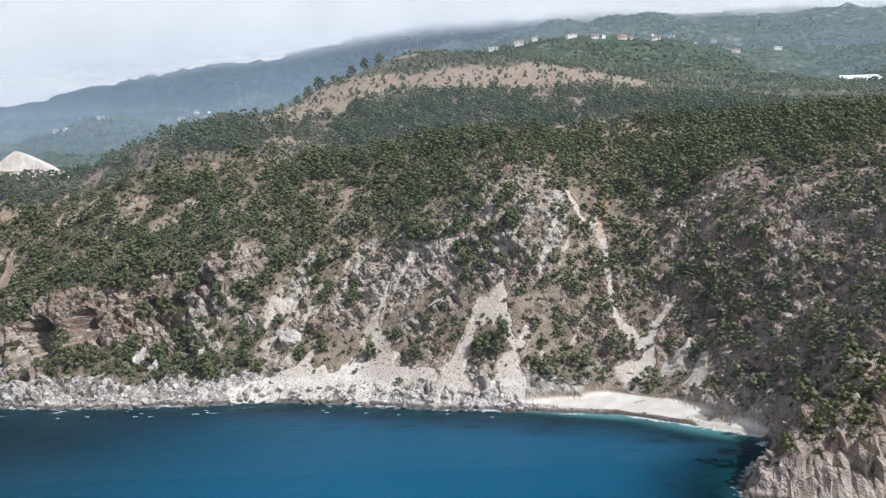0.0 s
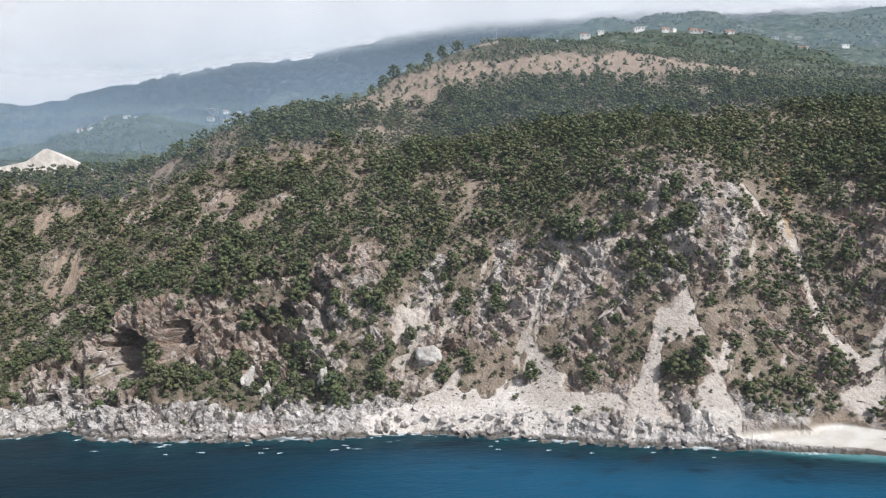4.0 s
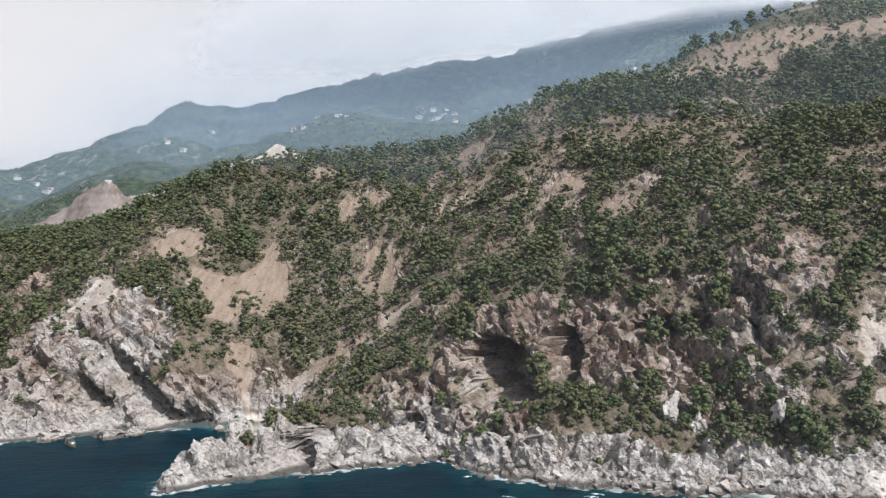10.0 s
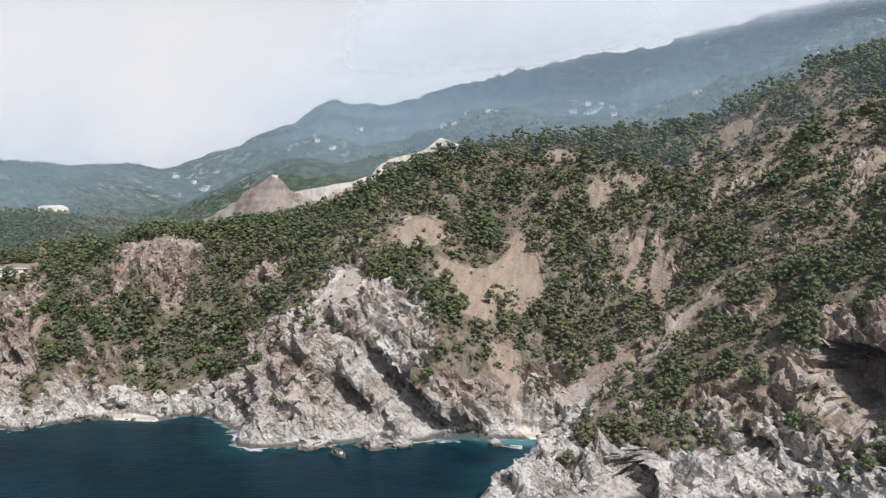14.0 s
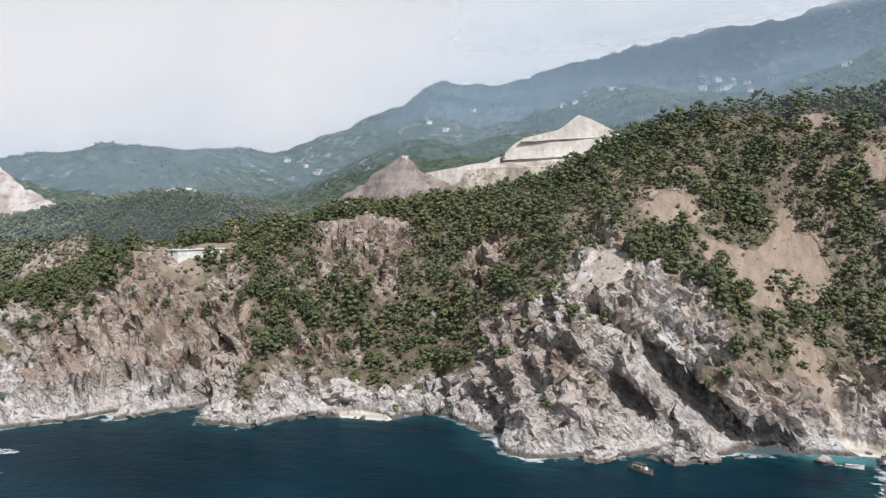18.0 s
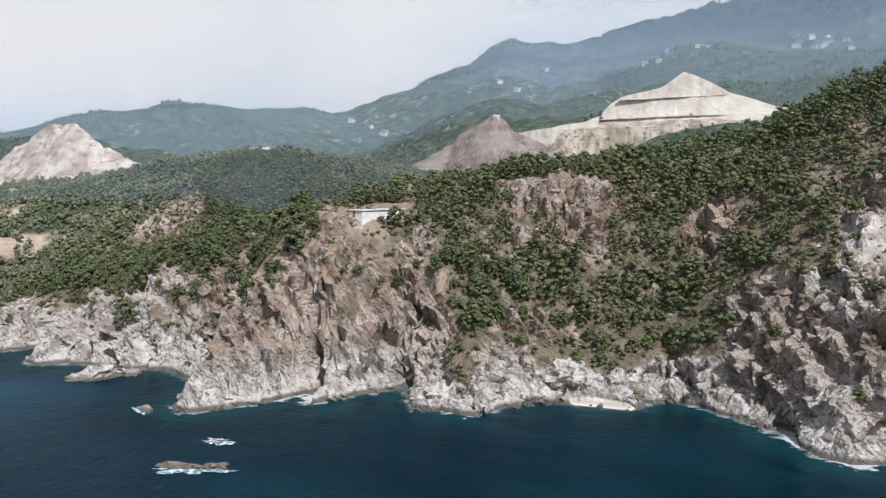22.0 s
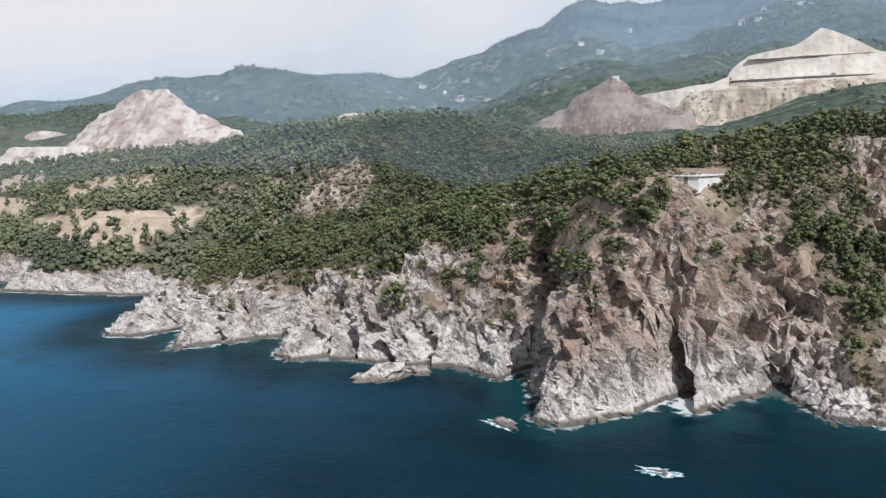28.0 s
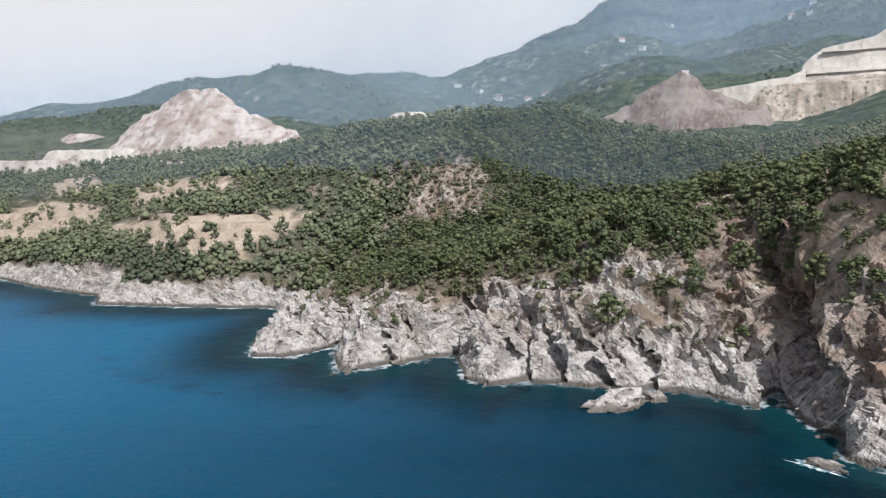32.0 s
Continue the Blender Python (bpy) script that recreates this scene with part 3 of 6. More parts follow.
# ---- materials ----
class Nodes:
    """A short hand for node trees."""

    def __init__(self, name, rough=0.9, spec=0.2):
        self.mat = bpy.data.materials.new(name)
        self.mat.use_nodes = True
        self.t = self.mat.node_tree
        self.bsdf = self.t.nodes["Principled BSDF"]
        self.bsdf.inputs["Roughness"].default_value = rough
        self.bsdf.inputs["Specular IOR Level"].default_value = spec
        self.geo = self.t.nodes.new("ShaderNodeNewGeometry")

    def link(self, a, b):
        if isinstance(a, bpy.types.NodeSocket):
            self.t.links.new(a, b)
        else:
            b.default_value = a

    def attr(self, name):
        n = self.t.nodes.new("ShaderNodeAttribute")
        n.attribute_name = name
        return n.outputs["Fac"]

    def noise(self, size, detail=4.0, rough=0.55, stretch=None, local=False):
        n = self.t.nodes.new("ShaderNodeTexNoise")
        n.inputs["Scale"].default_value, n.inputs["Detail"].default_value, n.inputs["Roughness"].default_value = 1 / size, detail, rough
        if local:
            v = self.t.nodes.new("ShaderNodeTexCoord").outputs["Object"]
        else:
            v = self.geo.outputs["Position"]
        if stretch:
            m = self.t.nodes.new("ShaderNodeVectorMath")
            m.operation = "MULTIPLY"
            m.inputs[1].default_value = stretch
            self.t.links.new(v, m.inputs[0])
            v = m.outputs[0]
        self.t.links.new(v, n.inputs["Vector"])
        return n.outputs["Fac"]

    def strata(self, size, detail=4.0, rough=0.6, thin=3.0, turn=53.0):
        """Noise drawn out along the dip of the rock."""
        r = self.t.nodes.new("ShaderNodeVectorRotate")
        r.rotation_type = "Y_AXIS"
        r.inputs["Angle"].default_value = radians(turn)
        self.t.links.new(self.geo.outputs["Position"], r.inputs["Vector"])
        m = self.t.nodes.new("ShaderNodeVectorMath")
        m.operation = "MULTIPLY"
        m.inputs[1].default_value = (thin, 1.4, 0.7)
        self.t.links.new(r.outputs[0], m.inputs[0])
        n = self.t.nodes.new("ShaderNodeTexNoise")
        n.inputs["Scale"].default_value, n.inputs["Detail"].default_value, n.inputs["Roughness"].default_value = 1 / size, detail, rough
        self.t.links.new(m.outputs[0], n.inputs["Vector"])
        return n.outputs["Fac"]

    def cells(self, size, stretch=None):
        n = self.t.nodes.new("ShaderNodeTexVoronoi")
        n.feature = "DISTANCE_TO_EDGE"
        n.inputs["Scale"].default_value = 1 / size
        v = self.geo.outputs["Position"]
        if stretch:
            m = self.t.nodes.new("ShaderNodeVectorMath")
            m.operation = "MULTIPLY"
            m.inputs[1].default_value = stretch
            self.t.links.new(v, m.inputs[0])
            v = m.outputs[0]
        self.t.links.new(v, n.inputs["Vector"])
        return n.outputs["Distance"]

    def span(self, x, a, b, lo=0.0, hi=1.0):
        n = self.t.nodes.new("ShaderNodeMapRange")
        n.interpolation_type = "SMOOTHSTEP"
        n.inputs["From Min"].default_value, n.inputs["From Max"].default_value = a, b
        n.inputs["To Min"].default_value, n.inputs["To Max"].default_value = lo, hi
        self.link(x, n.inputs["Value"])
        return n.outputs["Result"]

    def math(self, op, a, b=0.0):
        n = self.t.nodes.new("ShaderNodeMath")
        n.operation = op
        self.link(a, n.inputs[0])
        self.link(b, n.inputs[1])
        return n.outputs[0]

    def mix(self, f, a, b):
        n = self.t.nodes.new("ShaderNodeMix")
        n.data_type = "RGBA"
        self.link(f, n.inputs[0])
        for v, k in ((a, 6), (b, 7)):
            if isinstance(v, tuple):
                n.inputs[k].default_value = (*v, 1)
            else:
                self.t.links.new(v, n.inputs[k])
        return n.outputs[2]

    def colour(self, c):
        self.link((*c, 1) if isinstance(c, tuple) else c, self.bsdf.inputs["Base Color"])

    def bump(self, height, distance=0.3, strength=0.6):
        n = self.t.nodes.new("ShaderNodeBump")
        n.inputs["Distance"].default_value, n.inputs["Strength"].default_value = distance, strength
        self.t.links.new(height, n.inputs["Height"])
        self.t.links.new(n.outputs["Normal"], self.bsdf.inputs["Normal"])

    def island(self):
        return self.geo.outputs["Random Per Island"]

    def each(self):
        return self.t.nodes.new("ShaderNodeObjectInfo").outputs["Random"]


def rock_colour(n, pale_amount):
    """Grey-white limestone near the sea, pinkish brown above, with cracks and stains."""
    broad, mid, fine = n.noise(19, 4), n.noise(4.5, 5, 0.6), n.noise(1.1, 4, 0.6)
    warm = n.mix(n.span(broad, 0.4, 0.62), (0.265, 0.205, 0.163), (0.445, 0.372, 0.315))
    warm = n.mix(n.span(mid, 0.5, 0.64, 0, 0.7), warm, (0.40, 0.265, 0.19))
    white = n.mix(n.span(mid, 0.36, 0.56), (0.325, 0.30, 0.276), (0.65, 0.615, 0.58))
    white = n.mix(n.span(broad, 0.52, 0.68, 0, 0.45), white, (0.53, 0.455, 0.40))
    bed, seam = n.strata(6.5, 4, 0.6), n.strata(2.4, 3, 0.6, 2.6)
    white = n.mix(n.span(bed, 0.53, 0.66, 0, 0.6), white, (0.36, 0.325, 0.295))
    warm = n.mix(n.span(bed, 0.36, 0.46, 0.7, 0), warm, (0.50, 0.44, 0.385))
    c = n.mix(pale_amount, warm, white)
    c = n.mix(n.span(seam, 0.565, 0.65, 0, 0.72), c, (0.105, 0.092, 0.082))
    vein = n.math("ABSOLUTE", n.math("SUBTRACT", n.noise(16, 3, 0.5, (1.0, 1.0, 0.8)), 0.5))
    c = n.mix(n.span(vein, 0.0, 0.012, 0.75, 0), c, (0.62, 0.57, 0.52))
    c = n.mix(n.span(fine, 0.54, 0.68, 0, 0.45), c, (0.20, 0.178, 0.16))
    c = n.mix(n.span(n.noise(0.5, 4, 0.6), 0.56, 0.7, 0, 0.3), c, (0.13, 0.118, 0.108))
    crack = n.math("ABSOLUTE", n.math("SUBTRACT", n.noise(5.0, 3, 0.6, (1.0, 1.0, 1.0)), 0.5))
    c = n.mix(n.math("MULTIPLY", n.span(crack, 0.0, 0.012, 0.7, 0), n.span(broad, 0.42, 0.55, 0.25, 1)), c, (0.07, 0.062, 0.055))
    split = n.t.nodes.new("ShaderNodeSeparateXYZ")
    n.t.links.new(n.geo.outputs["Position"], split.inputs[0])
    c = n.mix(n.span(n.math("ADD", split.outputs["Z"], n.math("MULTIPLY", mid, -1.6)), -0.2, 0.7, 0.85, 0), c, (0.085, 0.075, 0.06))
    c = n.mix(n.span(n.noise(3.2, 5, 0.65), 0.58, 0.68, 0, 0.4), c, (0.14, 0.13, 0.12))
    joint = n.math("ADD", n.span(n.cells(2.3, (1.0, 0.7, 1.3)), 0.0, 0.16), n.math("MULTIPLY", n.span(n.cells(0.9, (1.0, 0.8, 1.2)), 0.0, 0.14), 0.45))
    return c, mid, joint, n.math("ADD", n.math("ADD", fine, n.math("MULTIPLY", seam, -1.1)), n.math("MULTIPLY", n.noise(0.45, 3, 0.6), 0.5))


land = Nodes("hillside", 0.95, 0.1)
a_rock, a_scree, a_field, a_beach, a_pale = (land.attr(k) for k in ("rock", "scree", "field", "beach", "pale"))
big, mid2, small = land.noise(45, 5), land.noise(7, 5, 0.6), land.noise(1.6, 5, 0.65)
soil = land.mix(land.span(big, 0.35, 0.65), (0.31, 0.245, 0.185), (0.41, 0.335, 0.262))
soil = land.mix(land.span(mid2, 0.36, 0.56), (0.225, 0.175, 0.132), soil)
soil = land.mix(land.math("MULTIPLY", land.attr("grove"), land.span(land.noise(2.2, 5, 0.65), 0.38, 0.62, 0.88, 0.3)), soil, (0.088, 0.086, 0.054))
soil = land.mix(land.span(land.noise(0.9, 4, 0.7), 0.52, 0.64, 0, 0.45), soil, (0.12, 0.105, 0.08))
soil = land.mix(land.span(small, 0.55, 0.7, 0, 0.5), soil, (0.135, 0.118, 0.09))
stone, stone_mid, joints, stone_fine = rock_colour(land, a_pale)
sc = land.mix(land.span(land.noise(3.0, 5, 0.6, (1.6, 0.4, 0.4)), 0.35, 0.65), (0.265, 0.205, 0.155), (0.35, 0.28, 0.218))
sc = land.mix(land.math("MULTIPLY", a_pale, land.span(land.noise(2.0, 5, 0.65), 0.4, 0.66, 0.97, 0.55)), sc, (0.70, 0.655, 0.60))
fd = land.mix(land.span(mid2, 0.38, 0.62), (0.47, 0.375, 0.28), (0.60, 0.50, 0.39))
sand = land.mix(land.span(mid2, 0.4, 0.6), (0.58, 0.54, 0.475), (0.67, 0.64, 0.585))
sand = land.mix(land.attr("wet"), sand, (0.33, 0.28, 0.215))
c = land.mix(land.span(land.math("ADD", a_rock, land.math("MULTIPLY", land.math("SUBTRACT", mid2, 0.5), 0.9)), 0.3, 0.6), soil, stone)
c = land.mix(land.span(land.math("ADD", a_scree, land.math("MULTIPLY", land.math("SUBTRACT", mid2, 0.5), 0.6)), 0.35, 0.6), c, sc)
ochre = land.mix(land.span(mid2, 0.4, 0.6), (0.36, 0.235, 0.13), (0.46, 0.34, 0.22))
c = land.mix(land.attr("ochre"), c, ochre)
c = land.mix(a_field, c, fd)
c = land.mix(land.span(a_beach, 0.42, 0.62), c, sand)
far_wood = land.attr("wood")
wood = land.mix(land.span(land.noise(11, 5, 0.7), 0.38, 0.62), (0.038, 0.06, 0.038), (0.105, 0.128, 0.078))
wood = land.mix(land.math("MULTIPLY", land.span(land.noise(170, 4, 0.6), 0.42, 0.62, 0.2, 1), land.span(land.noise(15, 6, 0.76), 0.555, 0.61, 0, 0.75)), wood, (0.36, 0.335, 0.29))
c = land.mix(far_wood, c, wood)
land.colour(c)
calmer = land.math("MULTIPLY", land.span(a_beach, 0.3, 0.6, 1, 0.1), land.span(a_scree, 0.3, 0.7, 1, 0.5))
bare_rock = land.math("MULTIPLY", land.math("MULTIPLY", a_rock, 0.10), joints)
land.bump(land.math("MULTIPLY", calmer, land.math("ADD", land.math("ADD", stone_mid, bare_rock), land.math("MULTIPLY", land.math("ADD", stone_fine, small), 0.6))), 1.6, 0.9)

wood_amount = np.maximum(smooth(560, 760, gy), np.maximum(0.75 * smooth(400, 450, gy) * (1 - smooth(-590, -540, gx)), 0.5 * (1 - smooth(-705, -690, gx)) * smooth(6, 14, gd))) * (1 - rock) * (1 - scree) * (1 - field)
LAND = tagged(new("ground", sheet("ground", sx, sy, sz, rock=rock, scree=scree, field=field, beach=beach, pale=pale, wood=wood_amount, wet=np.maximum(0.9 * patches([(95, 276, 8, 2.6, -42)], gx, gy, 0.3, 17, 0.3), 0.5 * smooth(0.6, 2, gd) * (1 - smooth(2.5, 5, gd))), ochre=0.85 * along(OCHRE, gx, gy, 8, 0.6))),
       "steep rocky coast and wooded hills with bare screes", "ground", kind="structure")
LAND.data.materials.append(land.mat)
facet = (rock[:-1, :-1] + rock[1:, 1:]) > 0.25
LAND.data.attributes.new("sharp_face", "BOOLEAN", "FACE").data.foreach_set("value", facet.ravel())

# ---- sea ----
WX = axis([(-4500, -1000, 260, 20), (-1000, -700, 14, 4), (-700, 130, 3.0, 3.0), (130, 3000, 6, 260)])
WY = axis([(-2500, 100, 260, 14), (100, 270, 10, 3), (270, 430, 2.6, 2.6), (430, 700, 6, 60)])
wx, wy = np.meshgrid(WX, WY)
wd = -shore_distance(wx, wy)
swell = 0.18 * (fractal(wx / 9, wy / 16, 0.7, 3, 71) - 0.5) * smooth(0, 10, wd)
sea = Nodes("sea_water", 0.3, 0.025)
off = sea.attr("offing")
deep = sea.mix(sea.span(sea.noise(60, 4, 0.55, (1, 2.2, 1)), 0.35, 0.65), (0.0022, 0.0165, 0.026), (0.003, 0.024, 0.038))
deep = sea.mix(sea.span(off, 45, 110), deep, (0.0055, 0.045, 0.078))
# painted lighter blue: in the west for its sky reflection, eastward by position
deep = sea.mix(sea.attr("lighter_water"), deep, (0.012, 0.122, 0.235))
edge = sea.math("ADD", off, sea.math("MULTIPLY", sea.math("SUBTRACT", sea.noise(17, 4), 0.5), 30.0))
shallow = sea.mix(sea.span(edge, -2, 16), (0.005, 0.042, 0.052), deep)
beds = sea.span(sea.noise(14, 4, 0.6), 0.55, 0.66, 0, 0.75)
shallow = sea.mix(sea.math("MULTIPLY", beds, sea.span(edge, 5, 60, 1, 0)), shallow, (0.0015, 0.012, 0.022))
bay = sea.attr("bay")
shallow = sea.mix(bay, shallow, (0.10, 0.29, 0.30))
froth = sea.noise(3.2, 5, 0.65)
line = sea.math("ADD", off, sea.math("MULTIPLY", sea.math("SUBTRACT", froth, 0.5), 14.0))
foam = sea.math("MULTIPLY", sea.span(line, 0.0, 1.6, 0.85, 0), sea.span(sea.noise(22, 3), 0.42, 0.6, 0.15, 1))
water_c = sea.mix(foam, shallow, (0.66, 0.70, 0.70))
sea.colour(water_c)
sea.link(sea.span(foam, 0, 1, 0.35, 0.8), sea.bsdf.inputs["Roughness"])
sea.bump(sea.math("ADD", sea.noise(2.4, 4, 0.6, (1, 1.6, 1)), sea.math("MULTIPLY", sea.noise(9, 3, 0.5, (1, 1.8, 1)), 1.5)), 0.6, 0.45)
bay_light = patches([(88, 275, 24, 9, -45), (62, 289, 30, 4, -22), (-288, 379, 9, 5, 0)], wx, wy, 0.6, 9, 0.2) * 0.75
tagged(new("water", sheet("water", wx, wy, swell, offing=wd, bay=bay_light, lighter_water=0.98 * np.maximum(1 - smooth(-730, -510, wx + 0.3 * (300 - wy)), 0.62 * smooth(-170, -20, wx)) * smooth(4, 40, wd))), "deep blue sea, turquoise and foaming along the rocks", "sea", kind="structure").data.materials.append(sea.mat)


# ---- helpers for things ----
def mesh_of(name, verts, faces, mats, slot=None, smooth_shade=False):
    me = bpy.data.meshes.new(name)
    me.from_pydata([tuple(v) for v in verts], [], [tuple(int(i) for i in f) for f in faces])
    for m in mats:
        me.materials.append(m)
    if slot is not None:
        me.polygons.foreach_set("material_index", np.asarray(slot, np.int32))
    if smooth_shade:
        me.polygons.foreach_set("use_smooth", np.ones(len(me.polygons), bool))
    me.update()
    return me


def tri_mesh(name, verts, tris, mat, pale=None, flat=False):
    """A mesh from large arrays of vertices and triangles."""
    me = bpy.data.meshes.new(name)
    me.vertices.add(len(verts))
    me.vertices.foreach_set("co", np.asarray(verts, np.float32).ravel())
    me.loops.add(tris.size)
    me.loops.foreach_set("vertex_index", tris.astype(np.int32).ravel())
    me.polygons.add(len(tris))
    me.polygons.foreach_set("loop_start", np.arange(0, tris.size, 3, dtype=np.int32))
    me.update(calc_edges=True)
    me.materials.append(mat)
    if flat:
        me.attributes.new("sharp_face", "BOOLEAN", "FACE").data.foreach_set("value", np.ones(len(tris), bool))
    if pale is not None:
        me.attributes.new("pale", "FLOAT", "POINT").data.foreach_set("value", np.asarray(pale, np.float32))
    return me


def part(name, bm, material, parent, label=""):
    """Links a bmesh, or a mesh, as one part of a thing."""
    if isinstance(bm, bmesh.types.BMesh):
        me = bpy.data.meshes.new(name)
        bm.to_mesh(me)
        bm.free()
        me.materials.append(material)
    else:
        me = bm
    ob = new(name, me)
    ob.parent = parent
    return tagged(ob, label)


def thing(name, label, category, at=(0, 0, 0), turn=0.0, group="", size=1.0):
    ob = new(name)
    ob.empty_display_size = 0.5
    ob.matrix_basis = pose(*at, 0, 0, turn) @ Matrix.Scale(size, 4)
    return tagged(ob, label, category, group)


COLS, ROWS = len(XS), len(YS)


def footing(x, y):
    """The points of the craggy ground at plan places."""
    x, y = np.asarray(x, float), np.asarray(y, float)
    j = np.clip(np.searchsorted(XS, x) - 1, 0, COLS - 2)
    i = np.clip(np.searchsorted(YS, y) - 1, 0, ROWS - 2)
    u, v = (x - XS[j]) / (XS[j + 1] - XS[j]), (y - YS[i]) / (YS[i + 1] - YS[i])

    def lerp(a):
        return (a[i, j] * (1 - u) + a[i, j + 1] * u) * (1 - v) + (a[i + 1, j] * (1 - u) + a[i + 1, j + 1] * u) * v
    return np.stack([lerp(sx), lerp(sy), lerp(sz)], -1)


def sample(a, x, y):
    j = np.clip(np.searchsorted(XS, x) - 1, 0, COLS - 2)
    i = np.clip(np.searchsorted(YS, y) - 1, 0, ROWS - 2)
    return a[i, j]


rng = np.random.default_rng(7)

# ---- plants ----
leaf = Nodes("pine_needles", 0.75, 0.15)
tone = leaf.mix(leaf.island(), (0.092, 0.113, 0.052), (0.158, 0.178, 0.08))
tone = leaf.mix(leaf.span(leaf.noise(26, 3), 0.42, 0.66, 0, 0.6), tone, (0.18, 0.17, 0.078))
tone = leaf.mix(leaf.span(leaf.noise(4.5, 2), 0.38, 0.68, 0, 0.65), tone, (0.07, 0.094, 0.055))
leaf.colour(leaf.mix(leaf.span(leaf.noise(0.7, 3), 0.5, 0.7, 0, 0.5), tone, (0.08, 0.09, 0.056)))
bush = Nodes("maquis_leaves", 0.8, 0.12)
tone = bush.mix(bush.island(), (0.08, 0.104, 0.046), (0.135, 0.155, 0.07))
tone = bush.mix(bush.span(bush.noise(17, 3), 0.5, 0.7, 0, 0.6), tone, (0.15, 0.14, 0.085))
bush.colour(bush.mix(bush.span(bush.noise(0.6, 3), 0.5, 0.7, 0, 0.5), tone, (0.065, 0.078, 0.045)))
garrigue = Nodes("grey_green_scrub", 0.85, 0.1)
tone = garrigue.mix(garrigue.island(), (0.12, 0.14, 0.08), (0.215, 0.225, 0.135))
garrigue.colour(garrigue.mix(garrigue.span(garrigue.noise(40, 4), 0.45, 0.62), tone, (0.10, 0.118, 0.075)))
tuft = Nodes("dry_scrub", 0.9, 0.08)
tone = tuft.mix(tuft.island(), (0.085, 0.094, 0.052), (0.18, 0.168, 0.108))
tuft.colour(tuft.mix(tuft.span(tuft.noise(14, 3), 0.42, 0.62), tone, (0.125, 0.13, 0.078)))
bark = Nodes("bark", 0.95, 0.1)
bark.colour(bark.mix(bark.span(bark.noise(0.3, 4), 0.4, 0.6), (0.10, 0.07, 0.05), (0.21, 0.16, 0.12)))

OCTA_V = np.array([(1, 0, 0), (0, 1, 0), (-1, 0, 0), (0, -1, 0), (0, 0, 1), (0, 0, -1)], float)
OCTA_F = np.array([(0, 1, 4), (1, 2, 4), (2, 3, 4), (3, 0, 4), (1, 0, 5), (2, 1, 5), (3, 2, 5), (0, 3, 5)])


def crown(r, lumps, sprigs, width, base, top, lump_size, flat=0.7):
    """A crown of leafy boughs under many small sprigs with an uneven outline, for a plant one metre high."""
    vs, fs, n, boughs = [], [], 0, []
    for k in range(lumps):
        u = (k + r.random()) / lumps
        spread = width * math.sqrt(max(1 - (1.7 * u - 0.62) ** 2, 0.02)) * (0.35 + 0.65 * r.random())
        a = k * 2.4 + r.random() * 1.2
        c = np.array([math.cos(a) * spread, math.sin(a) * spread, base + (top - base) * u])
        s = lump_size * (0.62 + 0.65 * r.random())
        boughs.append((c, s))
        v = OCTA_V * s * (0.75 + 0.5 * r.random((6, 1)))
        v = v @ np.linalg.qr(r.normal(size=(3, 3)))[0] * (1, 1, 0.5 + 0.5 * flat)
        vs.append(v + c)
        fs.append(OCTA_F + n)
        n += 6
    for k in range(sprigs):
        c, s = boughs[int(r.integers(0, lumps))]
        d = r.normal(size=3) + np.array([0, 0, 0.35])
        d /= np.linalg.norm(d)
        side = np.cross(d, r.normal(size=3))
        side /= np.linalg.norm(side)
        tilt = np.cross(d, side) + d * r.normal(0, 0.45)
        p = c + d * s * (0.8 + 0.65 * r.random()) * (1, 1, 0.5 + 0.5 * flat)
        q = lump_size * (0.22 + 0.27 * r.random())
        vs.append(np.array([p - side * q, p + side * q, p + tilt * q * 1.5]))
        fs.append(np.array([(0, 1, 2)]) + n)
        n += 3
    return np.vstack(vs), np.vstack(fs)


def stem(r, height, thick, limbs, width):
    """A tapered, slightly bent trunk with a few limbs."""
    vs, fs = [], []

    def tube(a, b, ra, rb):
        n = len(vs)
        ax = np.array(b) - a
        side = np.cross(ax, (0.3, 0.9, 0.2))
        side /= np.linalg.norm(side)
        up = np.cross(ax, side)
        up /= np.linalg.norm(up)
        for p, q in ((a, ra), (b, rb)):
            for k in range(5):
                t = k * 6.2832 / 5
                vs.append(np.array(p) + (side * math.cos(t) + up * math.sin(t)) * q)
        for k in range(5):
            m = (k + 1) % 5
            fs.extend([(n + k, n + m, n + 5 + m), (n + k, n + 5 + m, n + 5 + k)])
    bend = np.array([r.random() - 0.5, r.random() - 0.5, 0]) * 0.12
    mid, tip = np.array([0, 0, height * 0.5]) + bend, np.array([0, 0, height]) + bend * 0.4
    tube(np.array([0, 0, -0.06]), mid, thick, thick * 0.7)
    tube(mid, tip, thick * 0.7, thick * 0.2)
    for k in range(limbs):
        a, h = k * 2.4 + r.random(), 0.35 + 0.5 * k / max(limbs, 1)
        p = np.array([0, 0, height * h]) + bend * h
        tube(p, p + np.array([math.cos(a) * width * 0.8, math.sin(a) * width * 0.8, 0.1]), thick * 0.35, thick * 0.1)
    return np.array(vs), np.array(fs)


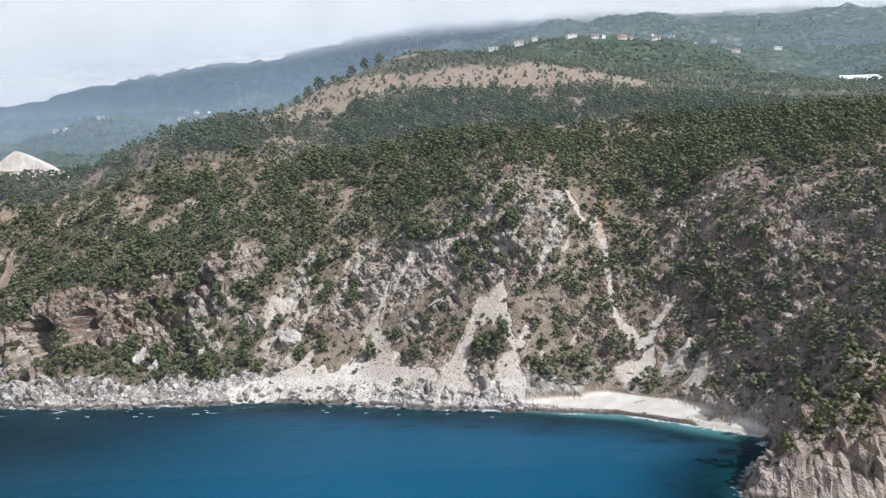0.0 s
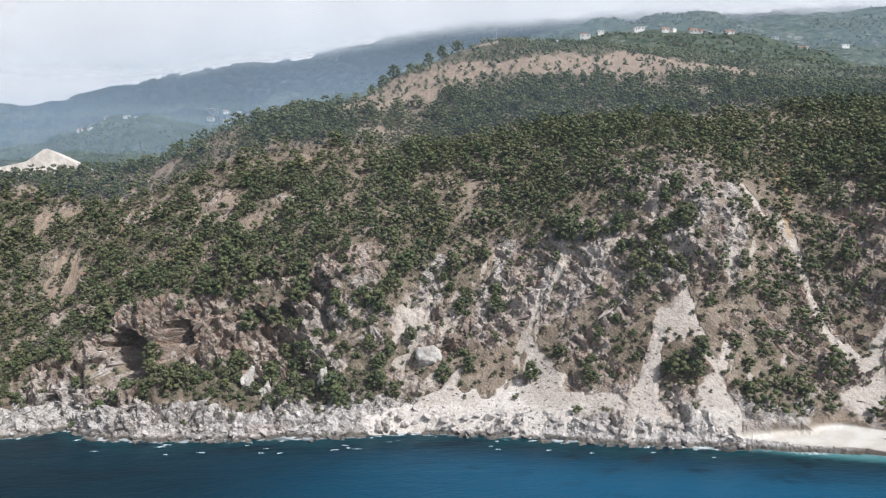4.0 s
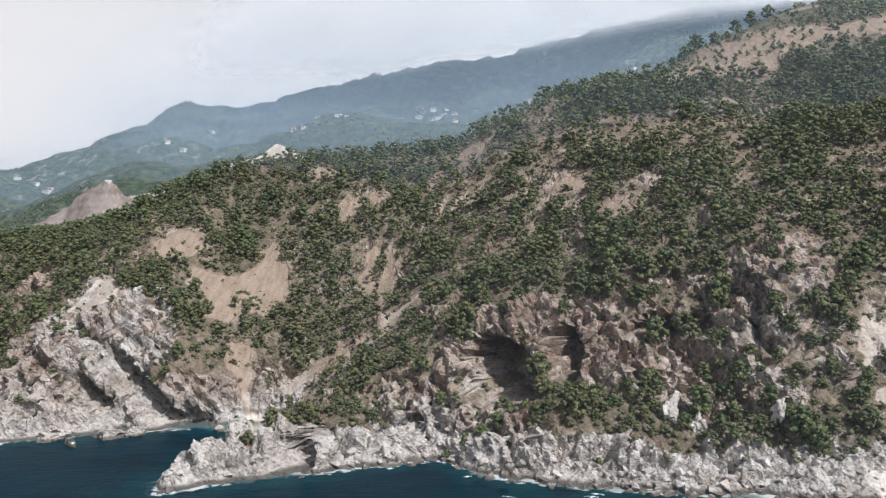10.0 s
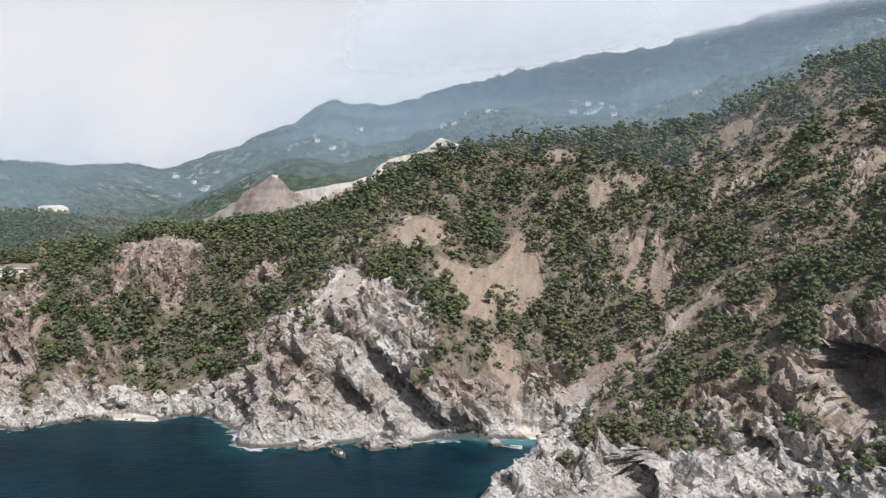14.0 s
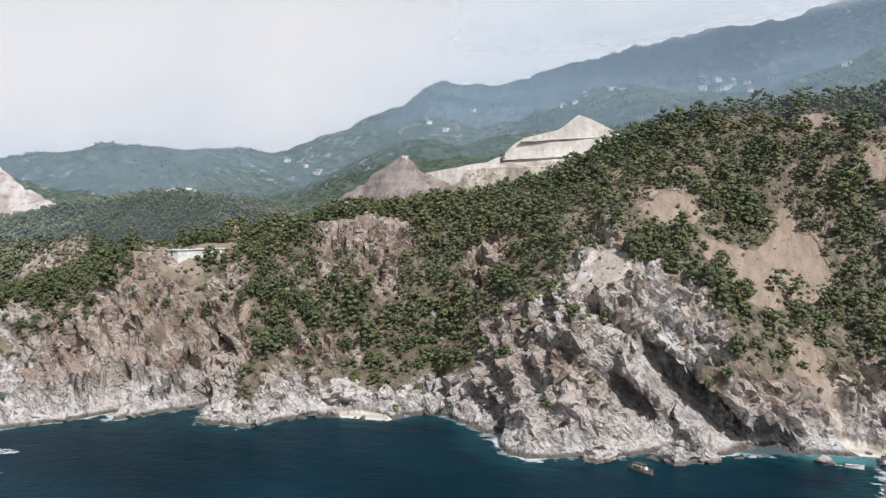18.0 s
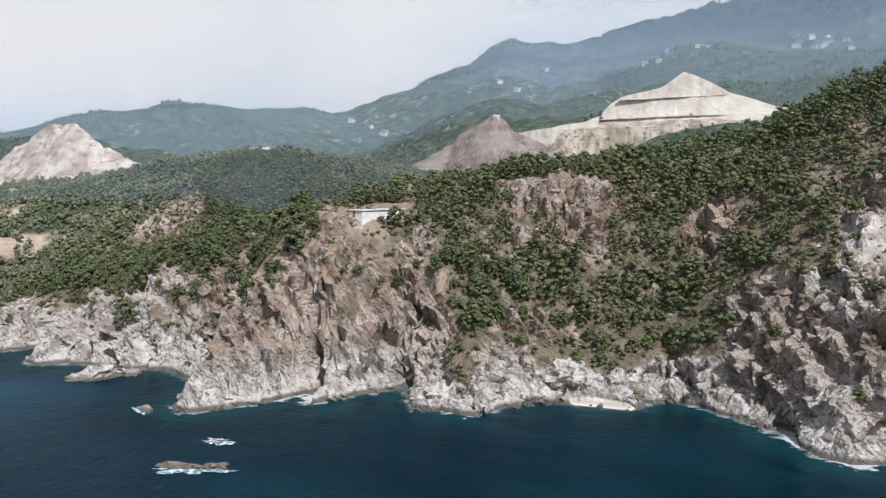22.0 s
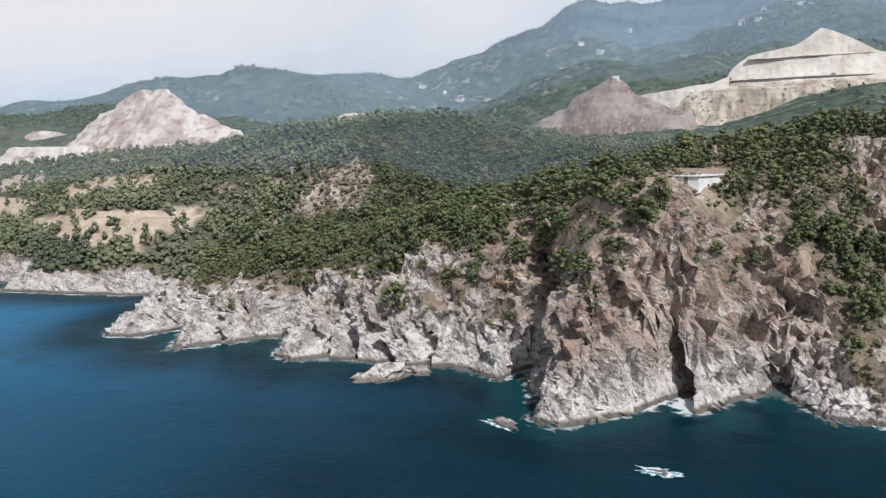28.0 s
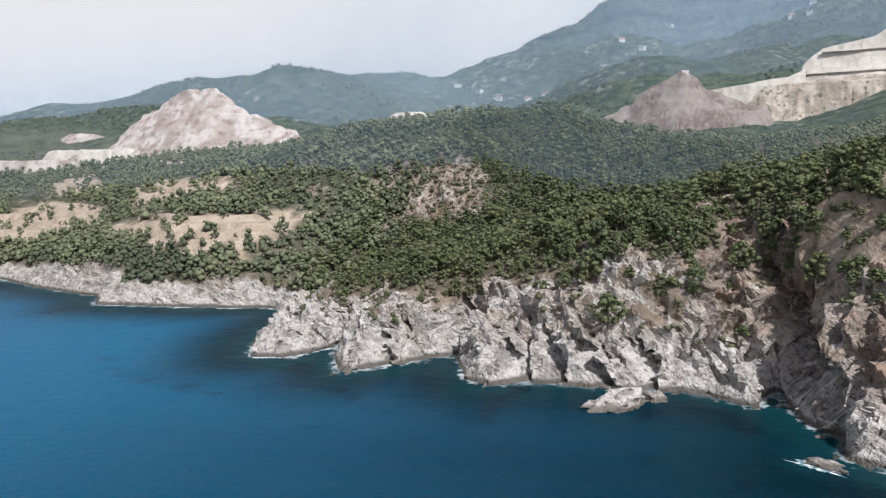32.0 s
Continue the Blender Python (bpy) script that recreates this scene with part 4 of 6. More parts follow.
PINES = [crown(rng, 30, 320, 0.36 + 0.06 * (k % 3), 0.2, 0.92, 0.125, 0.3) for k in range(5)]
PINE_STEMS = [stem(rng, 0.9, 0.03, 4, 0.3) for k in range(5)]
PINES_LIGHT = [crown(rng, 11, 84, 0.40 + 0.07 * (k % 3), 0.14, 0.9, 0.14, 0.3) for k in range(8)]
PINES_TINY = [crown(rng, 3, 5, 0.26, 0.15, 0.8, 0.32, 0.8) for k in range(4)]
PINES_FAR = [crown(rng, 4, 14, 0.34, 0.15, 0.9, 0.27, 0.8) for k in range(6)]
BUSHES = [crown(rng, 14, 110, 0.5, 0.15, 0.85, 0.2, 0.4) for k in range(4)]
BUSHES_LIGHT = [crown(rng, 7, 30, 0.5, 0.12, 0.8, 0.24, 0.4) for k in range(5)]


def scatter(x0, x1, y0, y1, gap):
    xs, ys = np.meshgrid(np.arange(x0, x1, gap), np.arange(y0, y1, gap))
    xs = xs.ravel() + (rng.random(xs.size) - 0.5) * gap * 0.95
    ys = ys.ravel() + (rng.random(ys.size) - 0.5) * gap * 0.95
    return xs, ys


def grow(models, places, sizes, girth):
    """Many plants as arrays of vertices and triangles."""
    turn = rng.random(len(places)) * 6.2832
    kind = rng.integers(0, len(models), len(places))
    V, F, n = [], [], 0
    for k, (mv, mf) in enumerate(models):
        sel = np.nonzero(kind == k)[0]
        if not len(sel):
            continue
        c, s, h, g = np.cos(turn[sel])[:, None], np.sin(turn[sel])[:, None], sizes[sel][:, None], (sizes * girth)[sel][:, None]
        v = np.stack([(mv[:, 0] * c - mv[:, 1] * s) * g, (mv[:, 0] * s + mv[:, 1] * c) * g, mv[:, 2] * h], -1) + places[sel][:, None, :]
        f = mf[None] + (np.arange(len(sel)) * len(mv))[:, None, None] + n
        V.append(v.reshape(-1, 3))
        F.append(f.reshape(-1, 3))
        n += v.shape[0] * v.shape[1]
    return np.vstack(V), np.vstack(F)


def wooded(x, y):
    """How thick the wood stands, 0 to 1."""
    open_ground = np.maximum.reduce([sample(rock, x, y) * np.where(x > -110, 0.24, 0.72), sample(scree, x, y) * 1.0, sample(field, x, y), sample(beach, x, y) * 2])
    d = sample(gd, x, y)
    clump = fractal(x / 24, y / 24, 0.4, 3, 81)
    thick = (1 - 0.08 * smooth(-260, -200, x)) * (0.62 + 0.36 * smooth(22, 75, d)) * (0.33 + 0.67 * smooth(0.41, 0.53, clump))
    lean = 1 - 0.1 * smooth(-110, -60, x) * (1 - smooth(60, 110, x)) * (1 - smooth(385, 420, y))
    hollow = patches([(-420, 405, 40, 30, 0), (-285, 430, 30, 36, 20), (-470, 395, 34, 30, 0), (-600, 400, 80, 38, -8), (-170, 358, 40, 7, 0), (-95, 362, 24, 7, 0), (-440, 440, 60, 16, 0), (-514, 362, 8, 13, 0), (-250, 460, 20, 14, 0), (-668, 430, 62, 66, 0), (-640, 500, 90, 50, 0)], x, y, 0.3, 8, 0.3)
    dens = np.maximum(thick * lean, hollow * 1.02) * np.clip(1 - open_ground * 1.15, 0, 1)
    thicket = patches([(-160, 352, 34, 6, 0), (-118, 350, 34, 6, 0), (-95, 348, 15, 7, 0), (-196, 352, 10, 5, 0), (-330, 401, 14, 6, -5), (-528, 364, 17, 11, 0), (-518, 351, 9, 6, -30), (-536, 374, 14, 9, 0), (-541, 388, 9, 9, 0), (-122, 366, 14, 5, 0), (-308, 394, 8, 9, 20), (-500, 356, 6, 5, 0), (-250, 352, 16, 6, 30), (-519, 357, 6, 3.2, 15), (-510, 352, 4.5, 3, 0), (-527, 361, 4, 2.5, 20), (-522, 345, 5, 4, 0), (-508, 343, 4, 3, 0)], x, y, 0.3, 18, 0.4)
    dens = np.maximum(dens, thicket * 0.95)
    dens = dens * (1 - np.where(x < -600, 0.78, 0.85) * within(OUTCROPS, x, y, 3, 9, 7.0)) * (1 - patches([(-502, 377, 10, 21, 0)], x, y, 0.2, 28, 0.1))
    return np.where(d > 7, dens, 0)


def keep(x, y, dens):
    k = rng.random(len(x)) < dens
    return x[k], y[k]


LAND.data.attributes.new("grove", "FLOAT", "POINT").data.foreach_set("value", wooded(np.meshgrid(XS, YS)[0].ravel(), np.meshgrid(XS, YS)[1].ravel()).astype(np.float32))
nx, ny = scatter(-710, 330, 205, 560, 3.9)
nx, ny = keep(nx, ny, wooded(nx, ny))
low_wood = (rng.random(len(nx)) < 0.25 + 0.35 * (1 - smooth(20, 70, sample(gd, nx, ny))))
low_wood &= ~((nx < -380) & (nx > -480) & (sample(gd, nx, ny) > 18))
tree_at, bush_at = footing(nx[~low_wood], ny[~low_wood]), footing(nx[low_wood], ny[low_wood])
tree_h = (4.2 + 5.2 * rng.random(len(tree_at)) ** 1.7) * (1 + 0.14 * smooth(-250, -200, tree_at[:, 0]))
bush_h = 1.6 + 2.4 * rng.random(len(bush_at)) ** 1.4
# low scrub in the rocks and on the slopes between the trees
mx, my = scatter(-710, 240, 205, 520, 2.7)
mx, my = keep(mx, my, np.clip(0.5 + 0.35 * wooded(mx, my) - np.where(mx > -110, 0.12, 0.30) * sample(rock, mx, my) - 0.44 * sample(scree, mx, my) - 0.4 * sample(field, mx, my), 0.03, 1) * (sample(gd, mx, my) > 9) * (1 - np.clip(sample(beach, mx, my) * 3, 0, 1)))
scrub_at = footing(mx, my)
scrub_h = 0.8 + 1.5 * rng.random(len(scrub_at))


def nearest(at, count, x0, x1):
    """The plants of the stretch x0 to x1 that stand nearest to the sea."""
    order = np.argsort(at[:, 1] + 1000.0 * ((at[:, 0] < x0) | (at[:, 0] > x1)))
    pick = np.zeros(len(at), bool)
    pick[order[:count]] = True
    return pick


tree_pick, bush_pick = nearest(tree_at, 290, -660, 40), nearest(bush_at, 290, -660, 40)
PINE_CROWN_MESH = [tri_mesh("crown", v, f, leaf.mat) for v, f in PINES]
PINE_TRUNK_MESH = [tri_mesh("trunk", v, f, bark.mat) for v, f in PINE_STEMS]
BUSH_MESH = [tri_mesh("shrub", v, f, bush.mat) for v, f in BUSHES]
PINE_WORDS = ["dark green coastal pine on the rocky slope", "young green pine rooted above the sea cliff", "broad dark pine with an uneven crown on the hillside"]
for k, (p, h) in enumerate(zip(tree_at[tree_pick], tree_h[tree_pick])):
    t = thing("pine_tree", PINE_WORDS[0 if h > 7.4 else (1 if h < 5.6 else 2)], "tree", p, rng.random() * 360, "pines above the shore", float(h))
    part("trunk", PINE_TRUNK_MESH[k % 5], None, t)
    part("crown", PINE_CROWN_MESH[k % 5], None, t)
for k, (p, h) in enumerate(zip(bush_at[bush_pick], bush_h[bush_pick])):
    b = new("shrub", BUSH_MESH[k % 4])
    b.matrix_basis = pose(*p, 0, 0, rng.random() * 360) @ Matrix.Diagonal((h * 1.25, h * 1.25, h, 1))
    tagged(b, "grey-green maquis shrub growing between pale shore rocks" if p[2] < 20 else "rounded green maquis shrub on the stony slope", "shrub", "shrubs above the shore")
v, f = grow(PINES_LIGHT, tree_at[~tree_pick], tree_h[~tree_pick], 1.0 + 0.1 * (1 - smooth(-280, -220, tree_at[~tree_pick][:, 0])))
tagged(new("pine_wood", tri_mesh("pine_wood", v, f, leaf.mat)), "dense dark green pine wood covering the coastal hill", "wood", kind="stuff")
v, f = grow(BUSHES_LIGHT, bush_at[~bush_pick], bush_h[~bush_pick], 1.25)
tagged(new("shrubbery", tri_mesh("shrubbery", v, f, bush.mat)), "grey-green maquis shrubs on the rocky slopes", "shrubs", kind="stuff")
v, f = grow([crown(rng, 2, 9, 0.5, 0.05, 0.8, 0.4, 0.7) for _ in range(4)], scrub_at, scrub_h, 1.3)
tagged(new("low_scrub", tri_mesh("low_scrub", v, f, tuft.mat)), "low dry scrub and tufts between the stones", "scrub", kind="stuff")
# woods farther inland
fx, fy = scatter(-1000, 420, 560, 720, 4.4)
gx2, gy2 = scatter(-1180, -705, 385, 560, 4.6)
gx3, gy3 = scatter(-1200, -1000, 560, 640, 5.2)
gx2, gy2 = np.r_[gx2, gx3], np.r_[gy2, gy3]
fx, fy = np.r_[fx, gx2], np.r_[fy, gy2]
belt = (fx < -695) & (fy < 440) * (sample(gd, fx, fy) < 34)
fx, fy = keep(fx, fy, np.where(belt, 0.9, 1.0) * np.clip(np.where(belt, 1.25, 1) - sample(scree, fx, fy) * 0.72 - sample(field, fx, fy) * 0.86 - sample(rock, fx, fy) * 0.55, 0, 1) * np.maximum(0.9 * belt, 0.35 + 0.65 * smooth(0.35, 0.5, fractal(fx / 40, fy / 40, 0.2, 3, 83))) * (sample(gd, fx, fy) > 8))
# thick hedges and groves between the dry plots and behind the shore rocks
bx, by = scatter(-1000, -690, 385, 520, 3.4)
edge_of = sample(field, bx, by)
bx, by = keep(bx, by, 0.95 * np.clip(smooth(0.46, 0.56, fractal(bx / 30, by / 22, 0.3, 3, 87)) + 0.7 * (sample(gd, bx, by) < 30), 0, 1) * (1 - 0.96 * smooth(0.1, 0.5, edge_of)) * (sample(gd, bx, by) > 9) * (1 - 0.6 * sample(rock, bx, by)))
tall = np.r_[1.8 + 2.6 * rng.random(len(fx)) ** 1.8 + 3.0 * (rng.random(len(fx)) ** 2) * (fx < -700), 2.6 + 3.8 * rng.random(len(bx)) ** 1.5]
fx, fy = np.r_[fx, bx], np.r_[fy, by]
v, f = grow(PINES_FAR, footing(fx, fy), tall, 1.15)
tagged(new("inland_wood", tri_mesh("inland_wood", v, f, garrigue.mat)), "green mixed wood on the round inland hill", "wood", kind="stuff")
qx, qy = scatter(-735, -655, 440, 510, 2.3)
qx, qy = keep(qx, qy, 0.55 * within(OUTCROPS, qx, qy, 3, 9, 7.0))
v, f = grow([crown(rng, 2, 9, 0.5, 0.05, 0.8, 0.4, 0.7) for _ in range(3)], footing(qx, qy), 0.9 + 1.6 * rng.random(len(qx)), 1.2)
tagged(new("scree_scrub", tri_mesh("scree_scrub", v, f, tuft.mat)), "dry brown scrub scattered over the stony hillside", "scrub", kind="stuff")
hx, hy = scatter(-1700, 900, 720, 1500, 8.0)
hx, hy = keep(hx, hy, 0.7 * smooth(0.44, 0.56, fractal(hx / 90, hy / 90, 0.2, 4, 85)))
v, f = grow(PINES_TINY, footing(hx, hy), 1.8 + 1.8 * rng.random(len(hx)), 1.7)
tagged(new("mountain_wood", tri_mesh("mountain_wood", v, f, leaf.mat)), "distant woods on the mountain slopes", "wood", kind="stuff")


# ---- rocks ----
def faceted(r, planes=11, detail=2):
    """An angular stone about one metre in radius: a ball cut by random planes."""
    bm = bmesh.new()
    bmesh.ops.create_icosphere(bm, subdivisions=detail, radius=1.25)
    v = np.array([p.co[:] for p in bm.verts])
    f = np.array([[p.index for p in q.verts] for q in bm.faces])
    bm.free()
    for k in range(planes):
        n = r.normal(size=3)
        n /= np.linalg.norm(n)
        over = np.clip(v @ n - (0.62 + 0.3 * r.random()), 0, None)
        v = v - over[:, None] * n
    v = v + 0.05 * (fractal(v[:, 0] * 3 + 9 * r.random(), v[:, 1] * 3, v[:, 2] * 3, 2, 91)[:, None] - 0.5)
    return v, f


def shard(r, count=10):
    """A sharp-edged block: the hull of a few points."""
    bm = bmesh.new()
    for k in range(count):
        p = r.random(3) * 2 - 1
        bm.verts.new(p / max(np.abs(p).max(), 0.01) * (0.75 + 0.4 * r.random()))
    bmesh.ops.convex_hull(bm, input=bm.verts[:])
    for w in [w for w in bm.verts if not w.link_faces]:
        bm.verts.remove(w)
    bmesh.ops.triangulate(bm, faces=bm.faces[:])
    bm.verts.index_update()
    v, f = np.array([p.co[:] for p in bm.verts]), np.array([[p.index for p in q.verts] for q in bm.faces])
    bm.free()
    return v, f


def stone_mat(name, whiteness):
    n = Nodes(name, 0.95, 0.1)
    c, mid, joint, fine = rock_colour(n, whiteness(n))
    n.colour(n.mix(n.math("MULTIPLY", n.island(), 0.22), c, (0.22, 0.19, 0.165)))
    n.bump(n.math("ADD", mid, n.math("MULTIPLY", n.math("ADD", fine, n.math("MULTIPLY", joint, 0.2)), 0.5)), 0.6, 0.9)
    return n.mat


def by_height(n):
    s = n.t.nodes.new("ShaderNodeSeparateXYZ")
    n.t.links.new(n.geo.outputs["Position"], s.inputs[0])
    return n.span(n.math("ADD", s.outputs["Z"], n.math("MULTIPLY", n.noise(15, 3), 20.0)), 15, 31, 1, 0)


crag_mat = stone_mat("crag_rock", by_height)
cliff_mat = stone_mat("cliff_rock", lambda n: n.attr("pale"))
white_mat = stone_mat("pale_limestone", lambda n: 0.95)
bright = Nodes("clean_white_stone", 0.95, 0.1)
bc = bright.mix(bright.span(bright.noise(2.5, 5, 0.6), 0.36, 0.6), (0.38, 0.35, 0.32), (0.58, 0.55, 0.51))
bright.colour(bright.mix(bright.span(bright.noise(0.9, 4, 0.6), 0.58, 0.7, 0, 0.7), bc, (0.2, 0.18, 0.16)))
bright.bump(bright.noise(1.2, 5), 0.5, 0.8)
bright_mat = bright.mat
brown_mat = stone_mat("brown_reef_rock", lambda n: 0.35)
SHARDS = [shard(rng, 9 + k % 5) for k in range(12)]


def strew(models, places, sizes, dip, stretch, owners=False):
    """Many stones as arrays, leaning along the strata."""
    V, F, own, n = [], [], [], 0
    kind = rng.integers(0, len(models), len(places))
    for k, (mv, mf) in enumerate(models):
        sel = np.nonzero(kind == k)[0]
        if not len(sel):
            continue
        own.append(np.repeat(sel, len(mv)))
        a = rng.normal(0, 0.28, len(sel)) + dip
        t = rng.random(len(sel)) * 0.9 - 0.45
        s = sizes[sel][:, None]
        x, y, z = mv[:, 0] * s * stretch[0], mv[:, 1] * s * stretch[1], mv[:, 2] * s * stretch[2]
        ca, sa, ct, st = np.cos(a)[:, None], np.sin(a)[:, None], np.cos(t)[:, None], np.sin(t)[:, None]
        x, z = x * ca - z * sa, x * sa + z * ca
        x, y = x * ct - y * st, x * st + y * ct
        V.append((np.stack([x, y, z], -1) + places[sel][:, None]).reshape(-1, 3))
        F.append((mf[None] + (np.arange(len(sel)) * len(mv))[:, None, None] + n).reshape(-1, 3))
        n += len(sel) * len(mv)
    if owners:
        return np.vstack(V), np.vstack(F), np.concatenate(own)
    return np.vstack(V), np.vstack(F)


cx, cy = scatter(-720, 200, 200, 470, 1.85)
cx, cy = keep(cx, cy, np.clip(sample(rock, cx, cy) * 1.1 - 0.25, 0, 1) * 0.5 * np.clip(sample(nl, cx, cy) / 1.3, 0.7, 2.0) * (sample(gd, cx, cy) > 1.5))
crag_at = footing(cx, cy)
in_cave = np.zeros(len(cx))
for kx, ky, kz, hw, hh, deep_in, way, lean in CAVES:
    in_cave = np.maximum(in_cave, (np.hypot((cx - kx + lean * (crag_at[:, 2] - kz)) / hw, (crag_at[:, 2] - kz) / hh) < 1.35) & (np.abs(cy - ky) < 26))
cx, cy, crag_at = cx[in_cave < 0.5], cy[in_cave < 0.5], crag_at[in_cave < 0.5]
crag_s = np.minimum(np.exp(rng.normal(-0.22, 0.5, len(cx))), 2.5) * (0.6 + 0.5 * smooth(4, 14, crag_at[:, 2]))
crag_s = crag_s * 0.8 * (1 - 0.45 * patches([(-508, 348, 32, 34, 0)], cx, cy, 0.3, 16, 0.2)) * (1 - 0.55 * smooth(35, 75, sample(gd, cx, cy)))
crag_pale = sample(pale, cx, cy)
v, f, own = strew(SHARDS, crag_at - np.array([0, -0.2, 0.3]) * crag_s[:, None], crag_s, 0.62, (1.8, 1.05, 0.65), True)
near_crag = np.zeros(len(cx), bool)
near_crag[np.argsort(-crag_s * (1.3 - (crag_at[:, 1] - 310) / 150) * ((crag_at[:, 0] > -670) & (crag_at[:, 0] < -20)))[:280]] = True
stays = ~near_crag[own]
SHARD_MESH = [tri_mesh("crag", sv, sf, crag_mat, flat=True) for sv, sf in SHARDS]
for k, i in enumerate(np.nonzero(near_crag)[0]):
    o = part("crag", SHARD_MESH[k % 12], None, LAND)
    p, s = crag_at[i], float(crag_s[i])
    o.matrix_basis = pose(p[0], p[1] + 0.2 * s, p[2] - 0.3 * s, rng.normal(0, 12), -36 + rng.normal(0, 14), rng.normal(0, 20)) @ Matrix.Diagonal((s * 1.8, s * 1.05, s * 0.65, 1))
renum = np.cumsum(stays) - 1
f = renum[f[stays[f[:, 0]]]]
v, own = v[stays], own[stays]
tagged(new("crags", tri_mesh("crags", v, f, cliff_mat, crag_pale[own], True)), "jagged tilted limestone crags on the cliffs", "rock", kind="stuff")
# rubble of the screes
qx, qy = scatter(-360, 110, 300, 470, 1.9)
qx, qy = keep(qx, qy, sample(scree, qx, qy) * 0.26 * (sample(gd, qx, qy) > 3) * (1 + 2.5 * (sample(gd, qx, qy) < 30)))
v, f = strew(SHARDS, footing(qx, qy), 0.2 + 0.5 * rng.random(len(qx)) ** 2.5, 0.2, (1, 1, 0.8))
tagged(new("scree_rubble", tri_mesh("scree_rubble", v, f, crag_mat, flat=True)), "loose pale stones on the bare screes", "rubble", kind="stuff")
# shore boulders
bx, by = scatter(-700, 66, 296, 385, 1.7)
bd = shore_distance(bx, by)
open_shore = np.where((bx > -240), 1.0, 0.45) * (bx < 30)
bx, by = keep(bx, by, open_shore * (bd > -2.6) * (1 - smooth(3, 15, bd)) * 0.8)
bz = footing(bx, by)[:, 2]
bx, by = bx[bz < 7], by[bz < 7]
bs = 0.4 + 1.3 * rng.random(len(bx)) ** 3
b_at = footing(bx, by)
b_at[:, 2] = np.maximum(b_at[:, 2], -0.6)
big_pick = np.zeros(len(bx), bool)
big_pick[np.argsort(-bs * (bx > -240))[:280]] = True
STONE_MESH = [tri_mesh("boulder", v, f, white_mat, flat=True) for v, f in [shard(rng, 13) for _ in range(8)]]
for k, (p, s) in enumerate(zip(b_at[big_pick], bs[big_pick])):
    o = new("boulder", STONE_MESH[k % 8])
    o.matrix_basis = pose(p[0], p[1], p[2] + 0.15 * s, rng.normal(0, 20), 25 + rng.normal(0, 20), rng.random() * 360) @ Matrix.Diagonal((s * 1.25, s, s * 0.8, 1))
    tagged(o, "pale grey limestone boulder lying along the waterline", "boulder", "boulders on the shore")
v, f = strew(SHARDS, b_at[~big_pick], bs[~big_pick] * 0.9, 0.4, (1.2, 1, 0.8))
tagged(new("shore_stones", tri_mesh("shore_stones", v, f, white_mat, flat=True)), "heaped pale stones along the water's edge", "stones", kind="stuff")


def big_rock(name, at, size, turn, label, mat, category="rock", k=0, tilt=15, worn=1.0):
    v, f = faceted(np.random.default_rng(100 + k), 13, 4)
    lump = fractal(v[:, 0] * 1.7 + k, v[:, 1] * 1.7, v[:, 2] * 1.7, 4, 95)[:, None]
    v = v * (0.72 + 0.5 * lump + 0.5 * worn * blocks(v[:, 0] * 6 + k, v[:, 1] * 6, v[:, 2] * 6, 3.0, 96)[:, None])
    o = new(name, tri_mesh(name, v, f, mat, flat=True))
    o.matrix_basis = pose(*at, tilt * 0.3, tilt, turn) @ Matrix.Diagonal((*size, 1))
    return tagged(o, label, category)


def on_ground(x, y, lift=0.0):
    p = footing(np.array([x]), np.array([y]))[0]
    return (float(p[0]), float(p[1]), float(p[2]) + lift)


big_rock("great_boulder", on_ground(-73, 355, 2.2), (4.9, 4.4, 4.6), 20, "great rounded white boulder resting on the scree slope", bright_mat, "boulder", 1, 5, 0.12)
big_rock("rock_pillar", on_ground(-142, 356, 1.2), (2.8, 2.6, 4.6), 30, "tall white stone pillar among the dark shrubs", bright_mat, "rock", 2, 18)
big_rock("rock_pillar", on_ground(-134, 353, 1.0), (2.6, 2.4, 3.2), 70, "short white stone pillar among the dark shrubs", bright_mat, "rock", 3, 8)
big_rock("rock_pillar", on_ground(-112, 353, 1.5), (1.8, 1.6, 3.6), 10, "narrow white stone standing in the shrubs", bright_mat, "rock", 4, 12)
big_rock("islet", (-568.5, 330, 0.2), (9.5, 4.0, 3.4), 52, "low grey rock islet off the cliffs", crag_mat, "islet", 5, 4)
big_rock("islet", (-562, 338, 0.2), (3.2, 2.6, 2.6), 20, "small grey rock beside the islet", crag_mat, "islet", 6, 4)
big_rock("reef_rock", (-489, 283.5, -0.3), (5.0, 2.4, 1.7), 25, "brown reef rock washed by white surf", brown_mat, "reef", 7, 3)
big_rock("reef_rock", (-482, 287.0, -0.3), (3.6, 2.0, 1.5), 30, "brown reef rock with a wet flat top", brown_mat, "reef", 8, 3)
big_rock("reef_rock", (-492.5, 300, -0.5), (2.6, 1.6, 1.0), 0, "small reef rock almost covered by foam", brown_mat, "reef", 9, 3)
big_rock("sea_rock", (-344, 354, 0.2), (5.4, 2.6, 2.6), 40, "white sea rock standing off the cape", white_mat, "rock", 10, 4)
big_rock("sea_rock", (-327, 361.5, 0.2), (6.6, 4.2, 3.2), -15, "broad brownish sea rock beside the moored boat", crag_mat, "rock", 11, 4)
big_rock("sea_rock", (-319.5, 364, 0.2), (3.4, 3.0, 3.0), 30, "rounded sea rock close under the cave cliff", crag_mat, "rock", 12, 4)
big_rock("sea_rock", (-527, 311, 0.0), (3.6, 1.6, 1.6), -20, "low jagged rock at the foot of the cliff", crag_mat, "rock", 13, 4)
